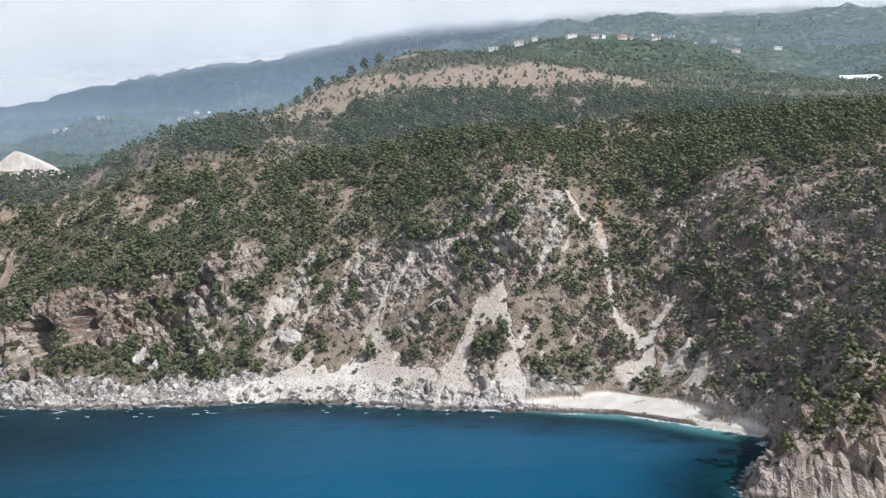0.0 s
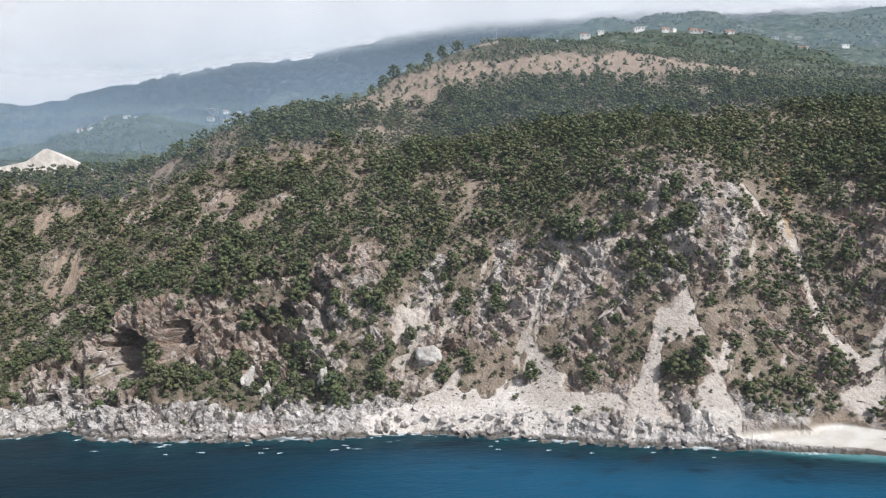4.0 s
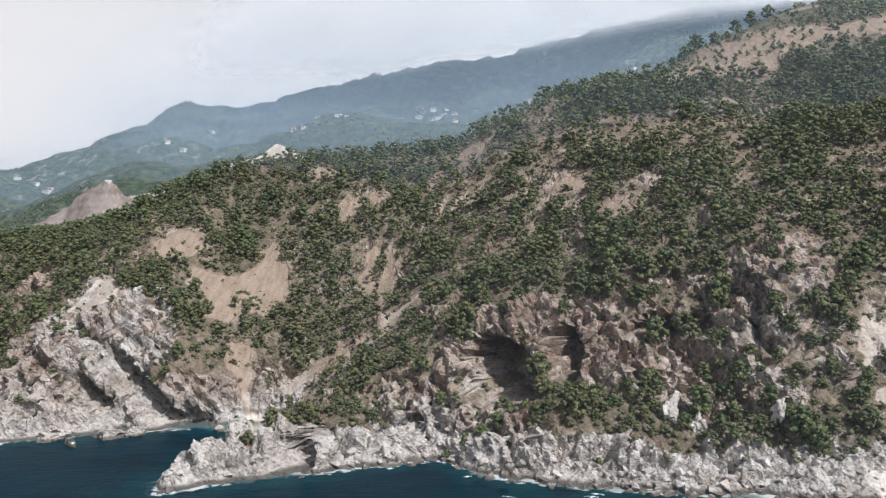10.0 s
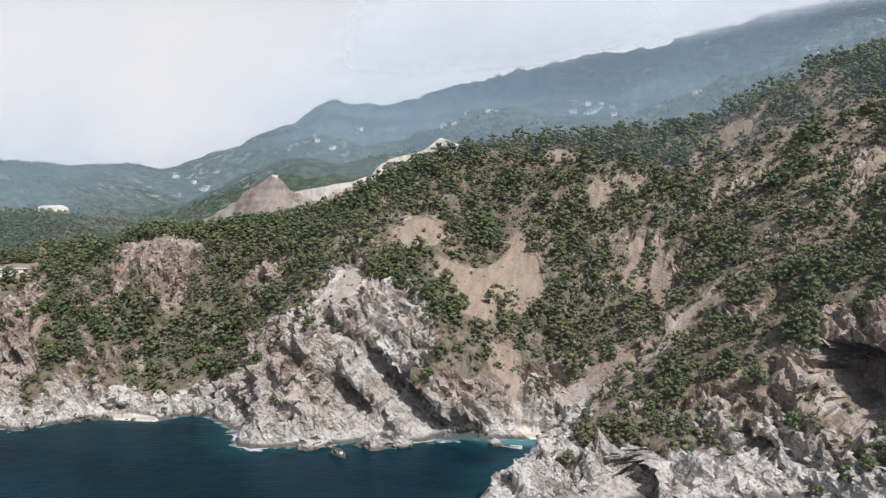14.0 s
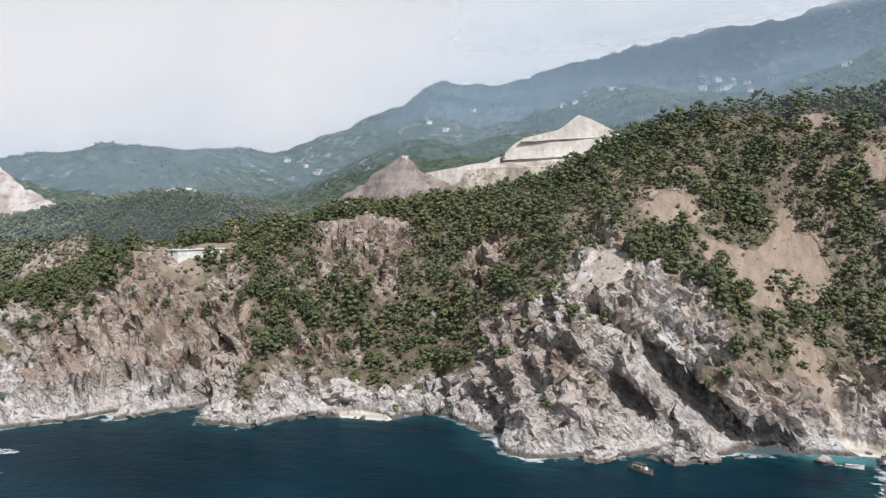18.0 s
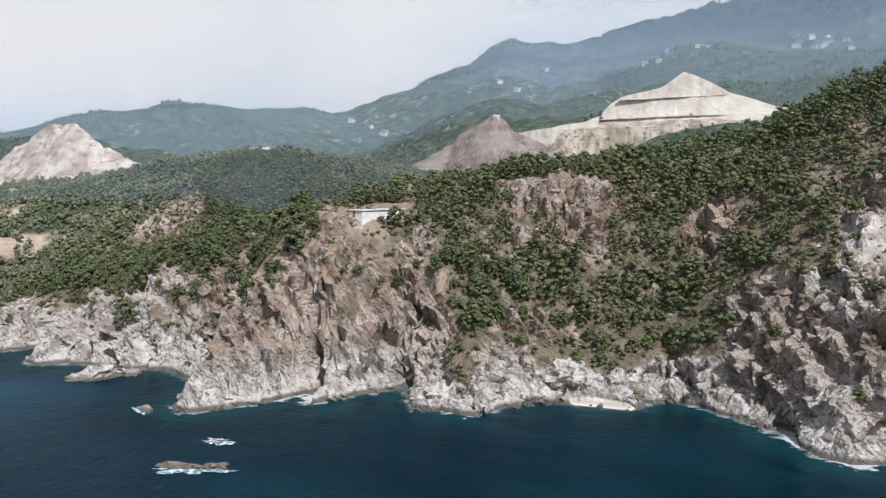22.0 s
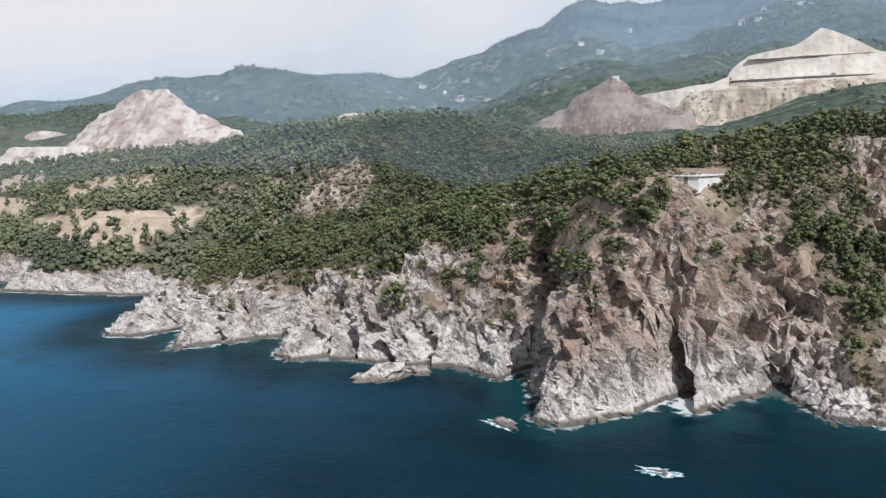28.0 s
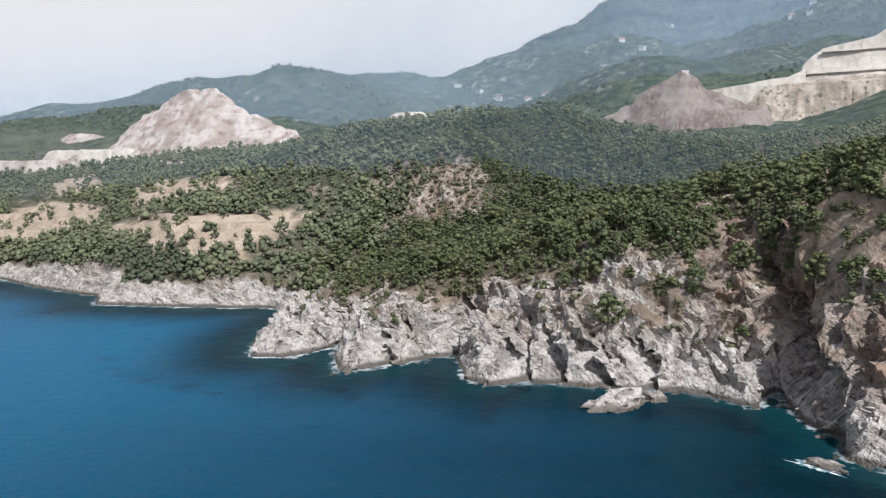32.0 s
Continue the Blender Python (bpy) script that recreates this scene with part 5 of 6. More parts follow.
big_rock("sea_rock", (-292, 373, 0.0), (3.0, 2.2, 2.2), 10, "pale stone at the mouth of the cove", white_mat, "rock", 14, 4)
for k, (x, y, s) in enumerate([(-432, 372, 5.5), (-420, 379, 3.6), (-405, 382, 4.2), (-447, 350, 3.5), (-462, 350, 3.0)]):
    big_rock("great_boulder", on_ground(x, y, s * 0.35), (s, s * 0.8, s * 0.9), 40 * k, "large pale boulder fallen on the rocky shore platform", white_mat, "boulder", 20 + k, 10)


# ---- surf ----
foam_mat = Nodes("sea_foam", 0.7, 0.2)
foam_mat.colour(foam_mat.mix(foam_mat.span(foam_mat.noise(1.1, 4), 0.40, 0.62), (0.10, 0.22, 0.25), (0.70, 0.74, 0.75)))


def surf(at, rx, ry, turn, k):
    """A ragged, slightly raised patch of foam."""
    r = np.random.default_rng(300 + k)
    ring, vs, fs = 26, [(0, 0, 0.16)], []
    for q, h in ((0.55, 0.16), (1.0, 0.03)):
        for j in range(ring):
            a = j * 6.2832 / ring
            s = q * (0.45 + 0.8 * r.random())
            vs.append((math.cos(a) * rx * s, math.sin(a) * ry * s, h * (0.6 + 0.8 * r.random())))
    for j in range(ring):
        m = (j + 1) % ring
        fs += [(0, 1 + j, 1 + m), (1 + j, 1 + ring + j, 1 + ring + m), (1 + j, 1 + ring + m, 1 + m)]
    o = new("foam_patch", mesh_of("foam_patch", vs, fs, [foam_mat.mat]))
    o.matrix_basis = pose(at[0], at[1], 0.05, 0, 0, turn)
    return tagged(o, "patch of white foam where a wave breaks", "foam", "breaking waves")


for k, (x, y, rx, ry, turn) in enumerate([(-486, 283.5, 9, 2.6, 27), (-493, 300, 4.2, 2.2, 0), (-528, 310, 5, 2, -20), (-530, 346, 5, 1.6, 60), (102, 250, 4, 2, 50)]):
    surf((x, y), rx, ry, turn, k)
for k in range(44):
    x = -225 + 245 * rng.random()
    line = COAST[(COAST[:, 0] > -240) & (COAST[:, 0] < 40)]
    line = line[np.argsort(line[:, 0])]
    y = float(np.interp(x, line[:, 0], line[:, 1])) - 1.5 - 15 * rng.random() ** 1.6
    surf((x, y), 0.6 + 1.3 * rng.random(), 0.25 + 0.4 * rng.random(), rng.normal(0, 12), 20 + k)


# ---- boats ----
paint = Nodes("boat_paint", 0.4, 0.4)
paint.colour(paint.mix(paint.span(paint.noise(0.6, 3), 0.4, 0.6), (0.62, 0.62, 0.60), (0.75, 0.75, 0.73)))
deck_mat = Nodes("weathered_deck", 0.8, 0.2)
deck_mat.colour(deck_mat.mix(deck_mat.span(deck_mat.noise(0.4, 4), 0.4, 0.6), (0.16, 0.12, 0.085), (0.27, 0.21, 0.15)))
canvas = Nodes("dark_canvas", 0.9, 0.1)
canvas.colour(canvas.mix(canvas.span(canvas.noise(0.5, 3), 0.4, 0.6), (0.07, 0.065, 0.05), (0.13, 0.11, 0.08)))


def loft(sections):
    """A bmesh skin over rings of equal length."""
    bm = bmesh.new()
    rings = [[bm.verts.new(p) for p in s] for s in sections]
    for a, b in zip(rings, rings[1:]):
        for j in range(len(a) - 1):
            bm.faces.new((a[j], a[j + 1], b[j + 1], b[j]))
    return bm


def box(bm, x0, x1, y0, y1, z0, z1):
    vs = [bm.verts.new(p) for p in ((x0, y0, z0), (x1, y0, z0), (x1, y1, z0), (x0, y1, z0), (x0, y0, z1), (x1, y0, z1), (x1, y1, z1), (x0, y1, z1))]
    for q in ((0, 3, 2, 1), (4, 5, 6, 7), (0, 1, 5, 4), (1, 2, 6, 5), (2, 3, 7, 6), (3, 0, 4, 7)):
        bm.faces.new([vs[i] for i in q])
    return bm


def boat(at, turn, length, label, shelter):
    b = thing("boat", label, "boat", at, turn)
    half = length / 2
    rings = []
    for k in range(9):
        u = k / 8
        w = length * 0.16 * (1 - max(0, (u - 0.45) / 0.55) ** 2) * (0.86 + 0.14 * min(1, u * 4)) + 0.03
        x, sheer = -half + length * u, 0.62 + 0.5 * u * u
        rings.append([(x, -w, sheer), (x, -w * 0.92, 0.15), (x, -w * 0.45, -0.3), (x, 0, -0.38), (x, w * 0.45, -0.3), (x, w * 0.92, 0.15), (x, w, sheer)])
    part("hull", loft(rings), deck_mat.mat if shelter else paint.mat, b, "weathered brown hull" if shelter else "white painted hull")
    part("deck", loft([[(r[0][0], r[0][1] * 0.93, r[0][2] - 0.22), (r[6][0], r[6][1] * 0.93, r[6][2] - 0.22)] for r in rings]), deck_mat.mat, b, "weathered wooden deck")
    rail = bmesh.new()
    for r, q in zip(rings, rings[1:]):
        for i in (0, 6):
            s = 1 if i else -1
            vs = [rail.verts.new(p) for p in (r[i], q[i], (q[i][0], q[i][1] + s * 0.09, q[i][2] + 0.06), (r[i][0], r[i][1] + s * 0.09, r[i][2] + 0.06))]
            rail.faces.new(vs)
    part("gunwale", rail, paint.mat, b, "pale worn gunwale")
    if shelter:
        part("canopy", box(bmesh.new(), -half * 0.62, half * 0.2, -length * 0.125, length * 0.125, 1.75, 1.83), canvas.mat, b, "dark canvas canopy")
        for x in (-half * 0.6, half * 0.18):
            for y in (-length * 0.115, length * 0.115):
                part("post", box(bmesh.new(), x - 0.04, x + 0.04, y - 0.04, y + 0.04, 0.45, 1.76), paint.mat, b)
        part("wheelhouse", box(bmesh.new(), half * 0.26, half * 0.44, -length * 0.06, length * 0.06, 0.6, 1.35), paint.mat, b, "small white wheelhouse")
    part("engine", box(bmesh.new(), -half - 0.25, -half + 0.05, -0.2, 0.2, 0.1, 0.95), canvas.mat, b, "dark outboard engine")
    return b


boat((-333, 349, 0.02), -32, 7.2, "small moored wooden boat with a dark canopy", True)
boat((-285.8, 371.5, 0.02), -8, 4.2, "small open white motor boat near the cove", False)
surf((-289, 372.3), 3.2, 0.5, -8, 120)

# ---- quarries ----
cut = Nodes("quarry_stone", 0.95, 0.1)
qc = cut.mix(cut.span(cut.noise(16, 5, 0.6), 0.36, 0.62), (0.50, 0.45, 0.39), (0.64, 0.595, 0.53))
cut.colour(cut.mix(cut.span(cut.noise(5, 5, 0.6, (1.5, 1.5, 0.3)), 0.54, 0.7, 0, 0.5), qc, (0.42, 0.365, 0.31)))
cut.bump(cut.noise(4, 5), 1.5, 0.8)
rubble = Nodes("brown_rubble", 0.95, 0.1)
rc = rubble.mix(rubble.span(rubble.noise(14, 5, 0.65), 0.4, 0.6), (0.33, 0.27, 0.21), (0.52, 0.45, 0.375))
rubble.colour(rubble.mix(rubble.span(rubble.noise(4, 5, 0.6), 0.54, 0.66, 0, 0.8), rc, (0.10, 0.105, 0.065)))
rubble.bump(rubble.noise(4, 5), 1.5, 0.8)
pink = Nodes("pink_quarry_stone", 0.95, 0.1)
pc = pink.mix(pink.span(pink.noise(22, 5, 0.6), 0.38, 0.6), (0.38, 0.315, 0.272), (0.56, 0.505, 0.46))
pink.colour(pink.mix(pink.span(pink.noise(8, 5, 0.6), 0.5, 0.62, 0, 0.85), pc, (0.30, 0.22, 0.185)))
pink.bump(pink.noise(5, 5), 1.5, 0.8)
spoil = Nodes("brown_spoil", 0.95, 0.1)
spc = spoil.mix(spoil.span(spoil.noise(26, 5, 0.6), 0.38, 0.6), (0.17, 0.125, 0.105), (0.30, 0.255, 0.225))
spoil.colour(spoil.mix(spoil.span(spoil.noise(5, 4, 0.6, (2, 2, 0.3)), 0.5, 0.66, 0, 0.6), spc, (0.36, 0.32, 0.28)))
spoil.bump(spoil.noise(4, 5), 1.2, 0.8)


def tier(sections, seed, rough=1.0, segs=96, square=False):
    """A tier of a stepped mound: rings (x, y, half length, half depth, height), uneven along the rim."""
    bm, rings = bmesh.new(), []
    fine = []
    for p, q in zip(sections, sections[1:]):
        fine += [tuple(a + (b - a) * k / 5 for a, b in zip(p, q)) for k in range(5)] if rough >= 1 else [p]
    sections = fine + [sections[-1]]
    for i, (x, y, rx, ry, z) in enumerate(sections):
        a = np.arange(segs) * 6.28318 / segs
        wob = 1 + 0.10 * rough * (fractal(np.cos(a) * 2.2 + seed, np.sin(a) * 2.2, 0.03 * z, 4, seed) - 0.5) * 2
        if rough >= 1:
            wob = wob + (ridged(np.cos(a) * 5 + seed, np.sin(a) * 5, 0.06 * z, 3, seed + 3) - 0.6) * 0.3
        if square:
            wob = wob / (np.abs(np.cos(a)) ** 5 + np.abs(np.sin(a)) ** 5) ** 0.2
        zz = z + rough * 2.2 * (fractal(np.cos(a) * 4 + seed, np.sin(a) * 4, 0.06 * z, 3, seed + 5) - 0.5)
        rings.append([bm.verts.new((x + math.cos(t) * rx * w, y + math.sin(t) * ry * w, h)) for t, w, h in zip(a, wob, zz)])
    for p, q in zip(rings, rings[1:]):
        for j in range(segs):
            m = (j + 1) % segs
            bm.faces.new((p[j], p[m], q[m], q[j]))
    bm.faces.new(rings[-1])
    return bm


def heaped(name, crest, front, top, back, floor, seed, rough):
    """A dug or tipped slope as a rough sheet: crest gives (x, height) along it."""
    cx0, ch = [p[0] for p in crest], [p[1] for p in crest]
    u, v = np.meshgrid(np.arange(cx0[0], cx0[-1], 1.6), np.arange(front, back, 1.6))
    h = np.interp(u + 14 * (fractal(u / 30, v / 30, 0.2, 3, seed) - 0.5), cx0, ch)
    rise = np.where(v < top, np.clip((v - front) / (top - front), 0, 1), np.clip((back - v) / (back - top), 0, 1))
    z = floor + (h - floor) * rise
    z = z + rough * rise * ((ridged(u / 26, v / 30, z / 26, 4, seed + 1) - 0.6) * 1.3 + (fractal(u / 9, v / 9, z / 9, 3, seed + 2) - 0.5) * 1.2)
    step = np.floor(z / 9 + 0.4 * fractal(u / 40, v / 40, 0.1, 2, seed + 4)) * 9
    me = sheet(name, u, v + 4 * (fractal(u / 25, z / 12, 0.3, 3, seed + 3) - 0.5), z + 0.16 * (step - z) * smooth(0.1, 0.4, rise))
    me.attributes.new("sharp_face", "BOOLEAN", "FACE").data.foreach_set("value", np.ones(len(me.polygons), bool))
    return me


def benched(name, crest, profile, seed, rough=1.0, bow=10.0, floor=60.0):
    """A face cut in benches: crest gives (x, height) along it, profile (y, height) from its foot over the benches to its back."""
    cx0, ch = [p[0] for p in crest], [p[1] for p in crest]
    run = np.r_[0, np.cumsum([math.hypot(b[0] - a[0], b[1] - a[1]) for a, b in zip(profile, profile[1:])])]
    u, w = np.meshgrid(np.arange(cx0[0], cx0[-1] + 0.1, 1.8), np.arange(0, run[-1], 1.1))
    py, pz = np.interp(w, run, [p[0] for p in profile]), np.interp(w, run, [p[1] for p in profile])
    h = np.interp(u, cx0, ch) + rough * 3.0 * (fractal(u / 13, 0.4, 0.2, 3, seed) - 0.5)
    mid = 0.5 * (cx0[0] + cx0[-1])
    wave = rough * 5.0 * (fractal(u / 24, pz / 30, 0.3, 3, seed + 1) - 0.5) + rough * 2.6 * (ridged(u / 9, pz / 40, 0.5, 3, seed + 2) - 0.6)
    py = py + bow * ((u - mid) / (cx0[-1] - mid)) ** 2 + wave
    pz = np.maximum(np.minimum(pz + rough * 1.6 * (fractal(u / 18, py / 18, 0.1, 3, seed + 3) - 0.5), h), floor)
    me = sheet(name, u, py, pz)
    me.attributes.new("sharp_face", "BOOLEAN", "FACE").data.foreach_set("value", np.ones(len(me.polygons), bool))
    return me


def slope(parent, name, me, mat, label=""):
    me.materials.append(mat)
    return part(name, me, None, parent, label)


mound = thing("quarry_mound", "stepped pale stone quarry mound above the wood", "quarry")
QUARRY_CREST = [(-562, 112), (-556, 131), (-543, 143), (-524, 146), (-505, 150), (-496, 156), (-487, 163), (-479, 160), (-467, 154), (-447, 142), (-425, 134), (-408, 127), (-384, 123), (-362, 108)]
LOW_CREST = [(-716, 78), (-690, 88), (-670, 98), (-625, 108), (-583, 114), (-560, 118), (-500, 117), (-440, 119), (-400, 117), (-360, 108), (-330, 90)]
slope(mound, "bench", benched("bench", LOW_CREST, [(826, 62), (838, 84), (846, 97), (852, 112), (866, 119), (912, 119), (930, 76)], 3, 1.5, 14), rubble.mat, "broad lowest bench of brownish rubble")
slope(mound, "bench", benched("bench", QUARRY_CREST, [(857, 104), (868, 121), (873, 122), (883, 139), (888, 140), (897, 164), (908, 164), (934, 104)], 4, 0.55, 8, 100), cut.mat, "smooth pale cut faces with flat benches")
for k, (lo, hi, y0, z0) in enumerate([(-556, -402, 866.6, 120.2), (-540, -446, 881.6, 138.2)]):
    top = [(x, min(z, z0 + 3.4)) for x, z in QUARRY_CREST if lo - 12 < x < hi + 12]
    slope(mound, "berm", benched("berm", top, [(y0, z0 + 0.4), (y0 + 0.6, z0 + 1.1), (y0 + 3.0, z0 + 1.3), (y0 + 5.0, z0 - 0.5)], 6 + k, 0.5, 8 * ((hi - lo) / 200) ** 2, z0 - 1.5), rubble.mat, "dark earth berm along the bench")
slope(mound, "haul_road", benched("haul_road", [(-690, 84), (-668, 99), (-640, 107), (-600, 113), (-566, 118), (-552, 124)], [(838, 82), (848, 96), (850, 112), (856, 126), (868, 126), (880, 90)], 9, 0.8, 6, 80), cut.mat, "pale haul road along the flank")
heap = thing("spoil_heap", "brown spoil heap beside the pale quarry", "spoil heap")
slope(heap, "spoil_cone", heaped("spoil_cone", [(-752, 62), (-728, 84), (-705, 92), (-686, 99), (-675, 111), (-656, 120), (-645, 126), (-640, 126), (-632, 121), (-622, 110), (-606, 104), (-585, 96), (-566, 70)], 798, 836, 872, 58, 61, 4.0), spoil.mat)
part("spoil_cone", tier([(-640, 826, 40, 22, 66), (-632, 832, 24, 13, 92), (-628, 834, 10, 6, 101)], 10, 1.2), spoil.mat, heap, "lower greyish heap")
part("loading_station", box(bmesh.new(), -645, -640, 834, 838, 122.0, 125.6), paint.mat, heap, "small white building on the top")
red = thing("pink_quarry", "broad pinkish quarry face above the fields", "quarry")
slope(red, "quarry_face", heaped("quarry_face", [(-1146, 48), (-1125, 68), (-1104, 84), (-1088, 94), (-1066, 105), (-1051, 110), (-1034, 116), (-1018, 118), (-998, 115), (-984, 108), (-972, 101), (-946, 89), (-925, 81), (-910, 75), (-892, 50)], 618, 672, 716, 44, 71, 7.0), pink.mat)
slope(red, "quarry_face", heaped("quarry_face", [(-1330, 50), (-1300, 70), (-1270, 76), (-1240, 75), (-1206, 85), (-1190, 86), (-1160, 84), (-1140, 74), (-1110, 52)], 640, 690, 730, 44, 72, 2.0), pink.mat, "lower pale quarry face beside the broad one")
part("quarry_floor", tier([(-1118, 640, 62, 26, 50), (-1112, 642, 50, 22, 66), (-1112, 642, 46, 20, 67)], 13, 1.6), cut.mat, red, "flat pale quarry floor")
part("quarry_floor", tier([(-1160, 600, 80, 24, 40), (-1158, 602, 70, 18, 58), (-1158, 602, 64, 15, 59)], 16, 0.8), pink.mat, red)
cutting = thing("hillside_cutting", "small pale cutting on the hill behind the wood", "cutting")
part("cut_face", tier([(-872, 778, 26, 14, 60), (-872, 780, 18, 9, 95), (-872, 780, 12, 6, 97.5)], 14), cut.mat, cutting)

# ---- houses ----
plaster = Nodes("white_plaster", 0.85, 0.2)
plaster.colour(plaster.mix(plaster.span(plaster.noise(1.2, 4), 0.35, 0.65), (0.62, 0.61, 0.58), (0.76, 0.75, 0.72)))
roof_mat = Nodes("pale_roof", 0.6, 0.3)
roof_mat.colour(roof_mat.mix(roof_mat.span(roof_mat.noise(0.9, 4), 0.35, 0.65), (0.60, 0.62, 0.63), (0.74, 0.76, 0.77)))
tile_mat = Nodes("clay_tiles", 0.85, 0.2)
tile_mat.colour(tile_mat.mix(tile_mat.each(), (0.30, 0.15, 0.10), (0.42, 0.25, 0.17)))
glass_dark = Nodes("window_glass", 0.1, 0.5)
glass_dark.colour((0.03, 0.035, 0.04))
earth = Nodes("terrace_wall_earth", 0.95, 0.1)
earth.colour(earth.mix(earth.span(earth.noise(1.1, 4), 0.4, 0.62), (0.30, 0.20, 0.145), (0.44, 0.34, 0.26)))

villa = thing("terrace_house", "long low white house with a flat sheet roof", "house", (-500.5, 384, 49.9), 81)
part("wall", box(bmesh.new(), -11, 11, -3.4, 3.4, -5.0, 1.5), plaster.mat, villa)
part("roof", box(bmesh.new(), -11.5, 11.5, -3.9, 3.9, 1.504, 1.75), roof_mat.mat, villa, "flat pale sheet roof")
for x in (-6, -0.5, 5):
    w = part("window", box(bmesh.new(), x, x + 1.4, 3.403, 3.46, 0.3, 1.2), glass_dark.mat, villa, "dark window")
    part("sill", box(bmesh.new(), x - 0.1, x + 1.5, 3.403, 3.54, 0.2, 0.296), plaster.mat, w)
part("door", box(bmesh.new(), -11.06, -11.003, -0.5, 0.5, -0.6, 1.4), deck_mat.mat, villa, "brown door")
for k, (x, y, ln, turn) in enumerate([(-519, 391, 22, 6), (-517, 396, 20, 6), (-497, 393, 14, -6)]):
    z = on_ground(x, y)[2]
    wall = thing("terrace_wall", "reddish earth terrace wall below the house", "wall", (x, y, z - 1.9), turn, "terrace walls")
    part("wall", box(bmesh.new(), -ln / 2, ln / 2, -0.4, 0.4, 0, 2.4), earth.mat, wall)
    part("coping", box(bmesh.new(), -ln / 2 - 0.1, ln / 2 + 0.1, -0.5, 0.5, 2.404, 2.6), earth.mat, wall)


def cottage(x, y, w, d, h, turn, flat):
    z = on_ground(x, y)[2] - 2.0
    c = thing("village_house", "small white village house on the mountain slope" if flat else "small white village house with a tiled roof", "house", (x, y, z), turn, "village houses")
    part("wall", box(bmesh.new(), -w / 2, w / 2, -d / 2, d / 2, 0, h + 2), plaster.mat, c)
    if flat:
        part("roof", box(bmesh.new(), -w / 2 - 0.3, w / 2 + 0.3, -d / 2 - 0.3, d / 2 + 0.3, h + 2.004, h + 2.4), roof_mat.mat, c)
    else:
        bm = bmesh.new()
        a = [bm.verts.new(p) for p in ((-w / 2 - 0.4, -d / 2 - 0.4, h + 2.003), (w / 2 + 0.4, -d / 2 - 0.4, h + 2.003), (w / 2 + 0.4, d / 2 + 0.4, h + 2.003), (-w / 2 - 0.4, d / 2 + 0.4, h + 2.003), (-w / 2, 0, h + 4), (w / 2, 0, h + 4))]
        for q in ((0, 1, 5, 4), (2, 3, 4, 5), (1, 2, 5), (3, 0, 4), (3, 2, 1, 0)):
            bm.faces.new([a[i] for i in q])
        part("roof", bm, tile_mat.mat, c)
    for k in (-1, 1):
        part("window", box(bmesh.new(), k * w * 0.25 - 0.6, k * w * 0.25 + 0.6, -d / 2 - 0.06, -d / 2 - 0.003, h + 0.2, h + 1.5), glass_dark.mat, c)


VILLAGES = [(-385, 1255, 40, 14, 12), (-560, 1215, 60, 26, 5), (-900, 1110, 70, 20, 8), (-240, 1200, 80, 30, 6), (170, 905, 70, 10, 12), (330, 1100, 80, 40, 6), (-700, 1200, 60, 24, 3)]
for vx, vy, vw, vh, count in VILLAGES:
    for k in range(count):
        cottage(vx + rng.normal(0, vw * 0.9), vy + rng.normal(0, vh * 0.9), 6 + 5 * rng.random(), 6 + 2 * rng.random(), 2.5 + 2 * rng.random(), rng.normal(0, 20), rng.random() < 0.5)
shed = thing("quarry_shed", "long white shed beside the spoil heap", "shed", (-711, 765, on_ground(-711, 765)[2]), 12)
part("wall", box(bmesh.new(), -14, 14, -5, 5, -2, 6), plaster.mat, shed)
part("roof", box(bmesh.new(), -14.6, 14.6, -5.6, 5.6, 6.004, 6.6), roof_mat.mat, shed, "white sheet roof")
for k in range(6):
    z = on_ground(500, 880 + 9 * k)[2]
    g = thing("greenhouse", "long white greenhouse on a terraced inland slope", "greenhouse", (500, 880 + 9 * k, z - 0.5), 0, "inland greenhouses")
    part("cover", loft([[(x, math.cos(a) * 3.6, 0.3 + math.sin(a) * 3.4) for a in np.linspace(0, math.pi, 9)] for x in (-28, 0, 28)]), roof_mat.mat, g, "white plastic sheet")
    for x in (-28, 28):
        e = bmesh.new()
        e.faces.new([e.verts.new((x, math.cos(a) * 3.5, 0.3 + math.sin(a) * 3.3)) for a in np.linspace(0, math.pi, 9)])
        part("end_wall", e, plaster.mat, g)

# ---- mast and single trees on the hill top ----
steel = Nodes("galvanised_steel", 0.5, 0.4)
steel.colour((0.32, 0.33, 0.34))
steel.bsdf.inputs["Metallic"].default_value = 0.7
mx0, my0, mz0 = on_ground(-16, 682, -0.3)
mast = thing("radio_mast", "thin grey steel mast on the hill top", "mast", (mx0, my0, mz0))
part("pole", box(bmesh.new(), -0.12, 0.12, -0.12, 0.12, 0, 34), steel.mat, mast)
part("base", box(bmesh.new(), -0.8, 0.8, -0.8, 0.8, 0, 0.8), plaster.mat, mast, "concrete base")
for k, (x, y) in enumerate([(-112, 625), (-104, 634), (-96, 640), (-122, 612), (-70, 650), (-60, 655), (-84, 645), (-48, 662)]):
    p = on_ground(x, y, -0.3)
    t = thing("pine_tree", "single tall pine standing on the bare crest", "tree", p, 50 * k, "pines on the crest", 8.0 + 1.5 * (k % 3))
    part("trunk", PINE_TRUNK_MESH[k % 5], None, t)
    part("crown", PINE_CROWN_MESH[k % 5], None, t)

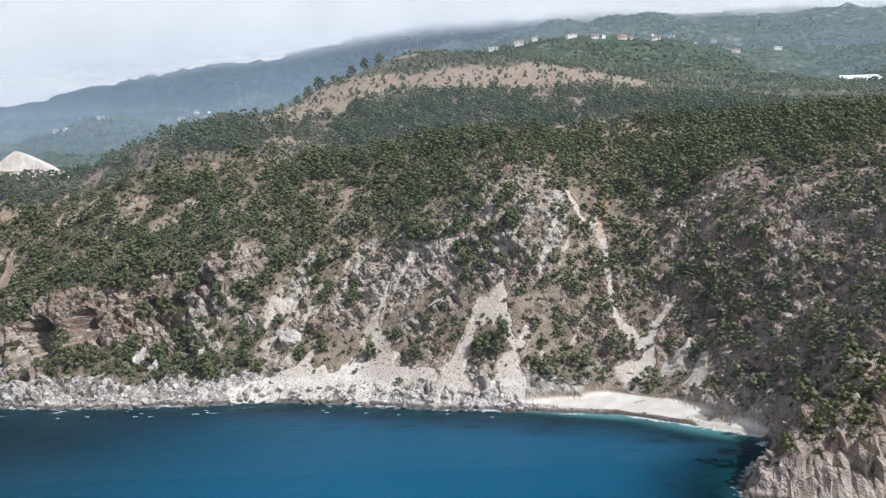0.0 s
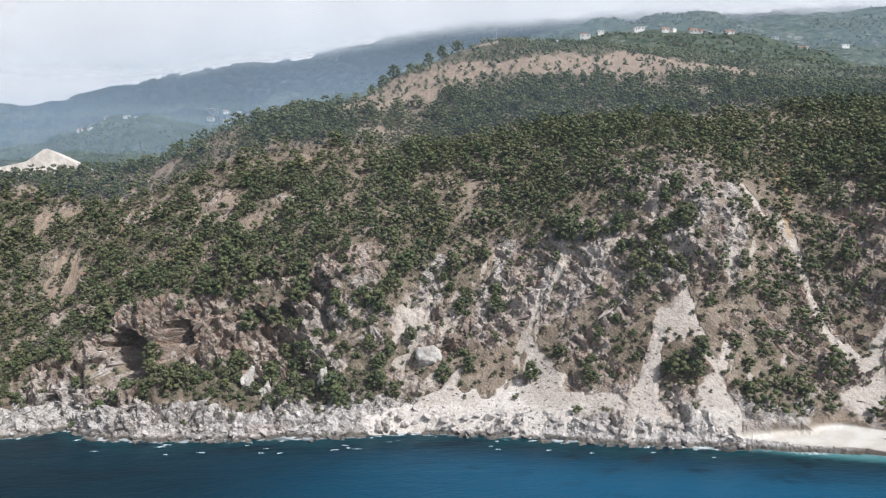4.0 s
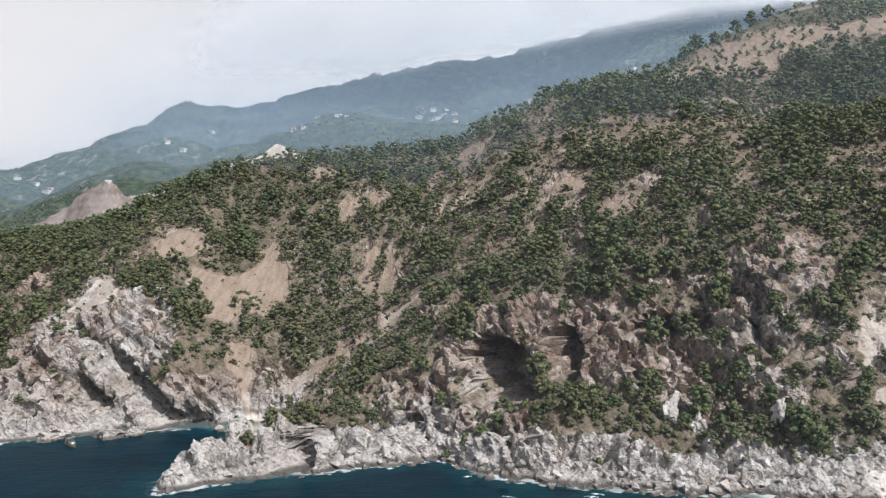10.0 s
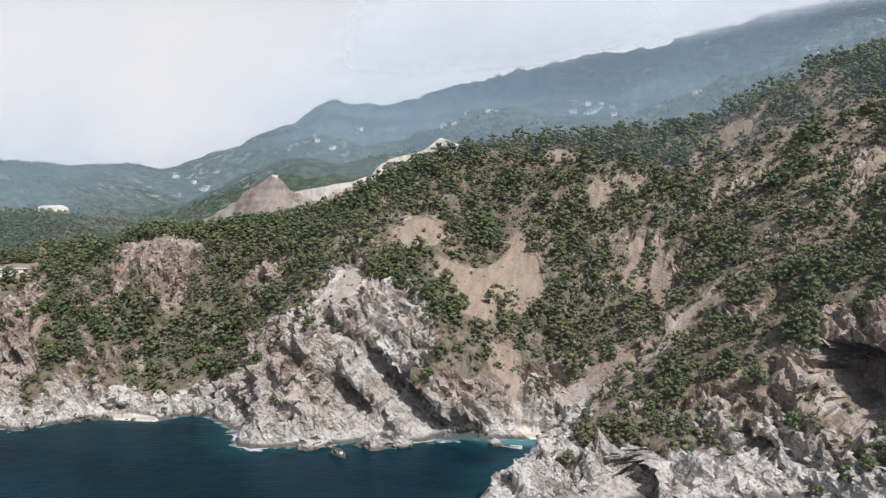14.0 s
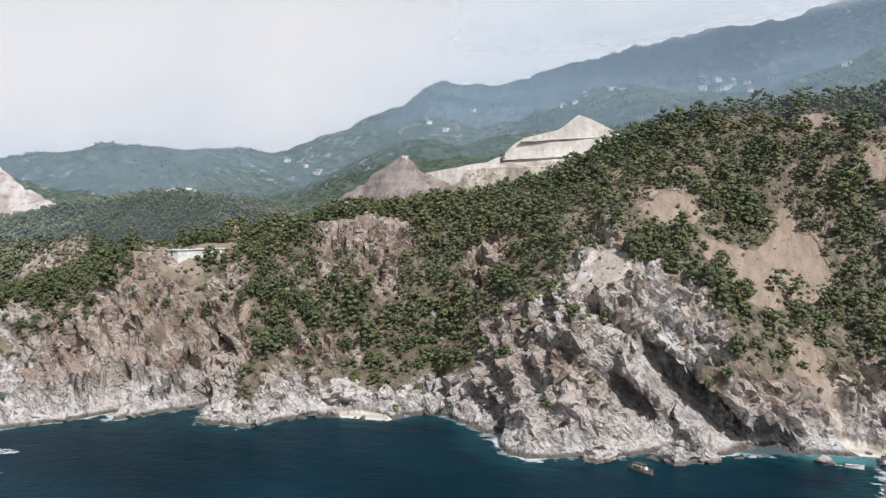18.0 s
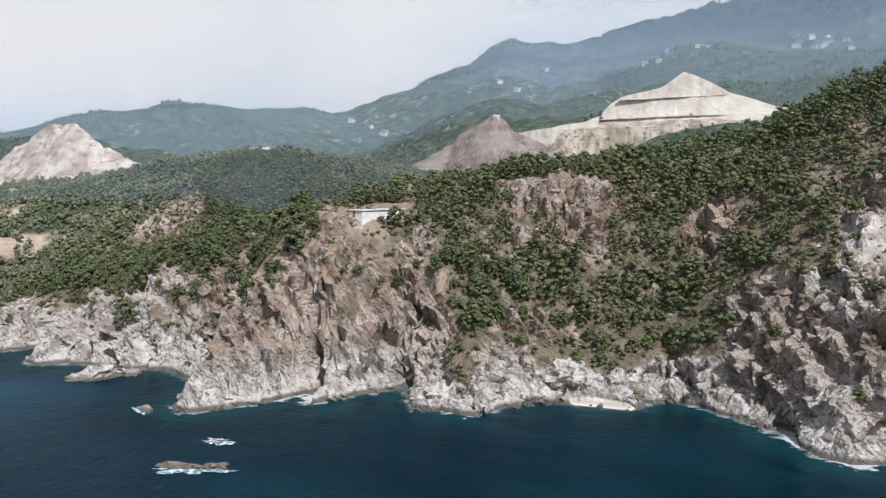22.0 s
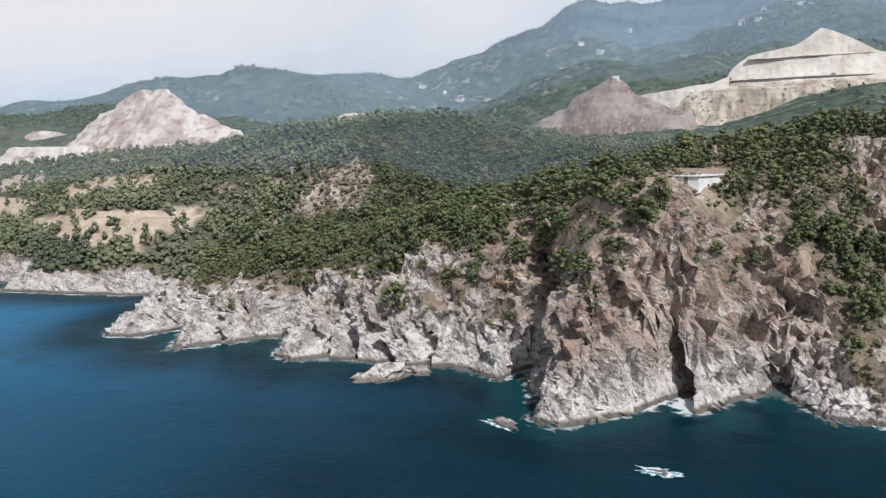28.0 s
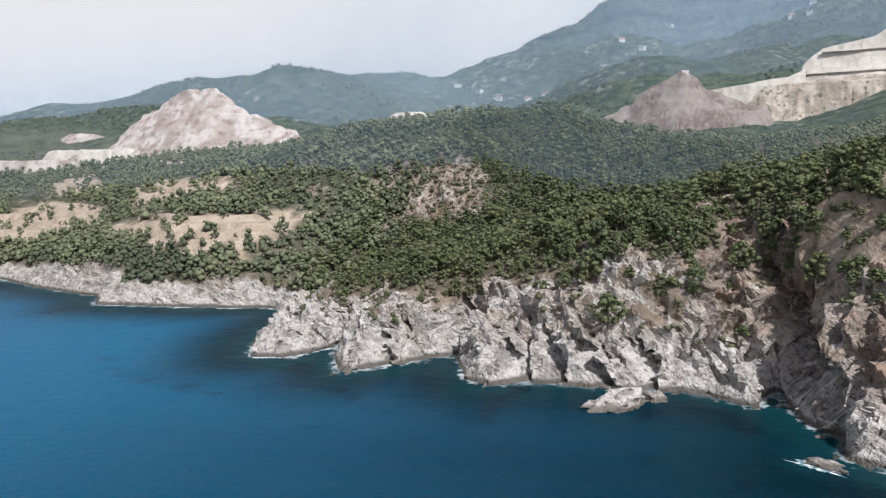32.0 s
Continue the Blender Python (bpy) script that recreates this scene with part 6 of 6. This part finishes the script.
for k in range(22):
    x, y = -346 + 34 * rng.random(), 395 + 14 * rng.random()
    if k >= 14:
        x, y = -322 + 12 * rng.random(), 437 + 10 * rng.random()
    t = thing("pine_tree", "tall broad pine beside the bare earth slide", "tree", on_ground(x, y, -0.3), 47 * k, "pines beside the slide", 6.2 + 3.0 * rng.random())
    part("trunk", PINE_TRUNK_MESH[k % 5], None, t)
    part("crown", PINE_CROWN_MESH[k % 5], None, t)

fresh = Nodes("fresh_green_leaves", 0.7, 0.15)
fresh.colour(fresh.mix(fresh.span(fresh.noise(0.7, 3), 0.4, 0.65), (0.105, 0.145, 0.055), (0.165, 0.20, 0.08)))
FRESH_MESH = [tri_mesh("leafy_bush", v, f, fresh.mat) for v, f in BUSHES]
for k in range(46):
    x, y = ((-196 + rng.normal(0, 6), 351 + rng.normal(0, 2.2)), (-416 + rng.normal(0, 5), 392 + rng.normal(0, 8)), (-408 + rng.normal(0, 3), 402 + rng.normal(0, 6)))[k % 3]
    b = new("leafy_bush", FRESH_MESH[k % 4])
    h = 1.6 + 1.6 * rng.random()
    b.matrix_basis = pose(*on_ground(x, y, -0.15), 0, 0, rng.random() * 360) @ Matrix.Diagonal((h * 1.3, h * 1.3, h, 1))
    tagged(b, "bright green leafy bush in the damp gully" if k % 3 else "bright green leafy bush below the caves", "bush", "fresh green bushes")

# ---- cloud bank, and tinted sheets for the haze before slopes and mountains ----
def vapour(name, colour):
    n = Nodes(name, 1.0, 0.0)
    n.colour(colour)
    thin = n.t.nodes.new("ShaderNodeBsdfTransparent")
    blend = n.t.nodes.new("ShaderNodeMixShader")
    a = n.attr("thickness")
    drift = n.noise(150, 5, 0.6, (1, 1, 1.6))
    return n, thin, blend, a, drift


def finish(n, thin, blend, amount):
    out = n.t.nodes["Material Output"]
    n.t.links.new(amount, blend.inputs[0])
    n.t.links.new(thin.outputs[0], blend.inputs[1])
    n.t.links.new(n.bsdf.outputs[0], blend.inputs[2])
    n.t.links.new(blend.outputs[0], out.inputs["Surface"])
    return n.mat


n, thin, blend, a, drift = vapour("cloud_vapour", (0.60, 0.61, 0.62))
cloud_mat = finish(n, thin, blend, n.span(n.math("MULTIPLY", a, n.math("ADD", n.math("MULTIPLY", drift, 1.6), 0.2)), 0.08, 0.9))
# blue of the distant air, put into the colour of thin sheets
n, thin, blend, a, drift = vapour("haze_tint", (0.46, 0.61, 0.775))
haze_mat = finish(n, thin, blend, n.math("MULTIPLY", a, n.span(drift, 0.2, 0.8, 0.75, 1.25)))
u, v2 = np.meshgrid(np.linspace(-1000, 2200, 90), np.linspace(0, 1, 34))
cz2 = 270 + 480 * v2
lift = 304 + 72 * smooth(-560, 180, u)
body = smooth(-30, 48, cz2 - lift) * smooth(-920, -600, u)
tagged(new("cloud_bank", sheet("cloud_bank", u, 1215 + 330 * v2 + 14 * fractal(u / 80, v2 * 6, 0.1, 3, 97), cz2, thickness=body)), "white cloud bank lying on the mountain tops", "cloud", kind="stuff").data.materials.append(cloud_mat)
# upright see-through sheets imitate aerial haze; the two nearest veil the coastal woods
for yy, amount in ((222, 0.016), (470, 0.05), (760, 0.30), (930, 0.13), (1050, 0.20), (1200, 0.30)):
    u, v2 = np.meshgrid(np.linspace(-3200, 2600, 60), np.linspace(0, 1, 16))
    tagged(new("haze_sheet", sheet("haze_sheet", u, yy + 40 * fractal(u / 300, v2 * 2, 0.1, 2, 98), 560 * v2 - 10, thickness=amount * (1 - smooth(0.23 + 0.12 * smooth(-1000, -650, u), 0.42 + 0.38 * smooth(-1000, -650, u), v2)) * (1 - smooth(-880, -760, u) * (700 < yy < 800)) * (smooth(-380, -120, u) if yy < 300 else 1) * (1 + 0.9 * (1 - smooth(-640, -480, u)) * (400 < yy < 500)))),
           "bluish see-through sheet standing in for summer haze", "haze", kind="stuff").data.materials.append(haze_mat)
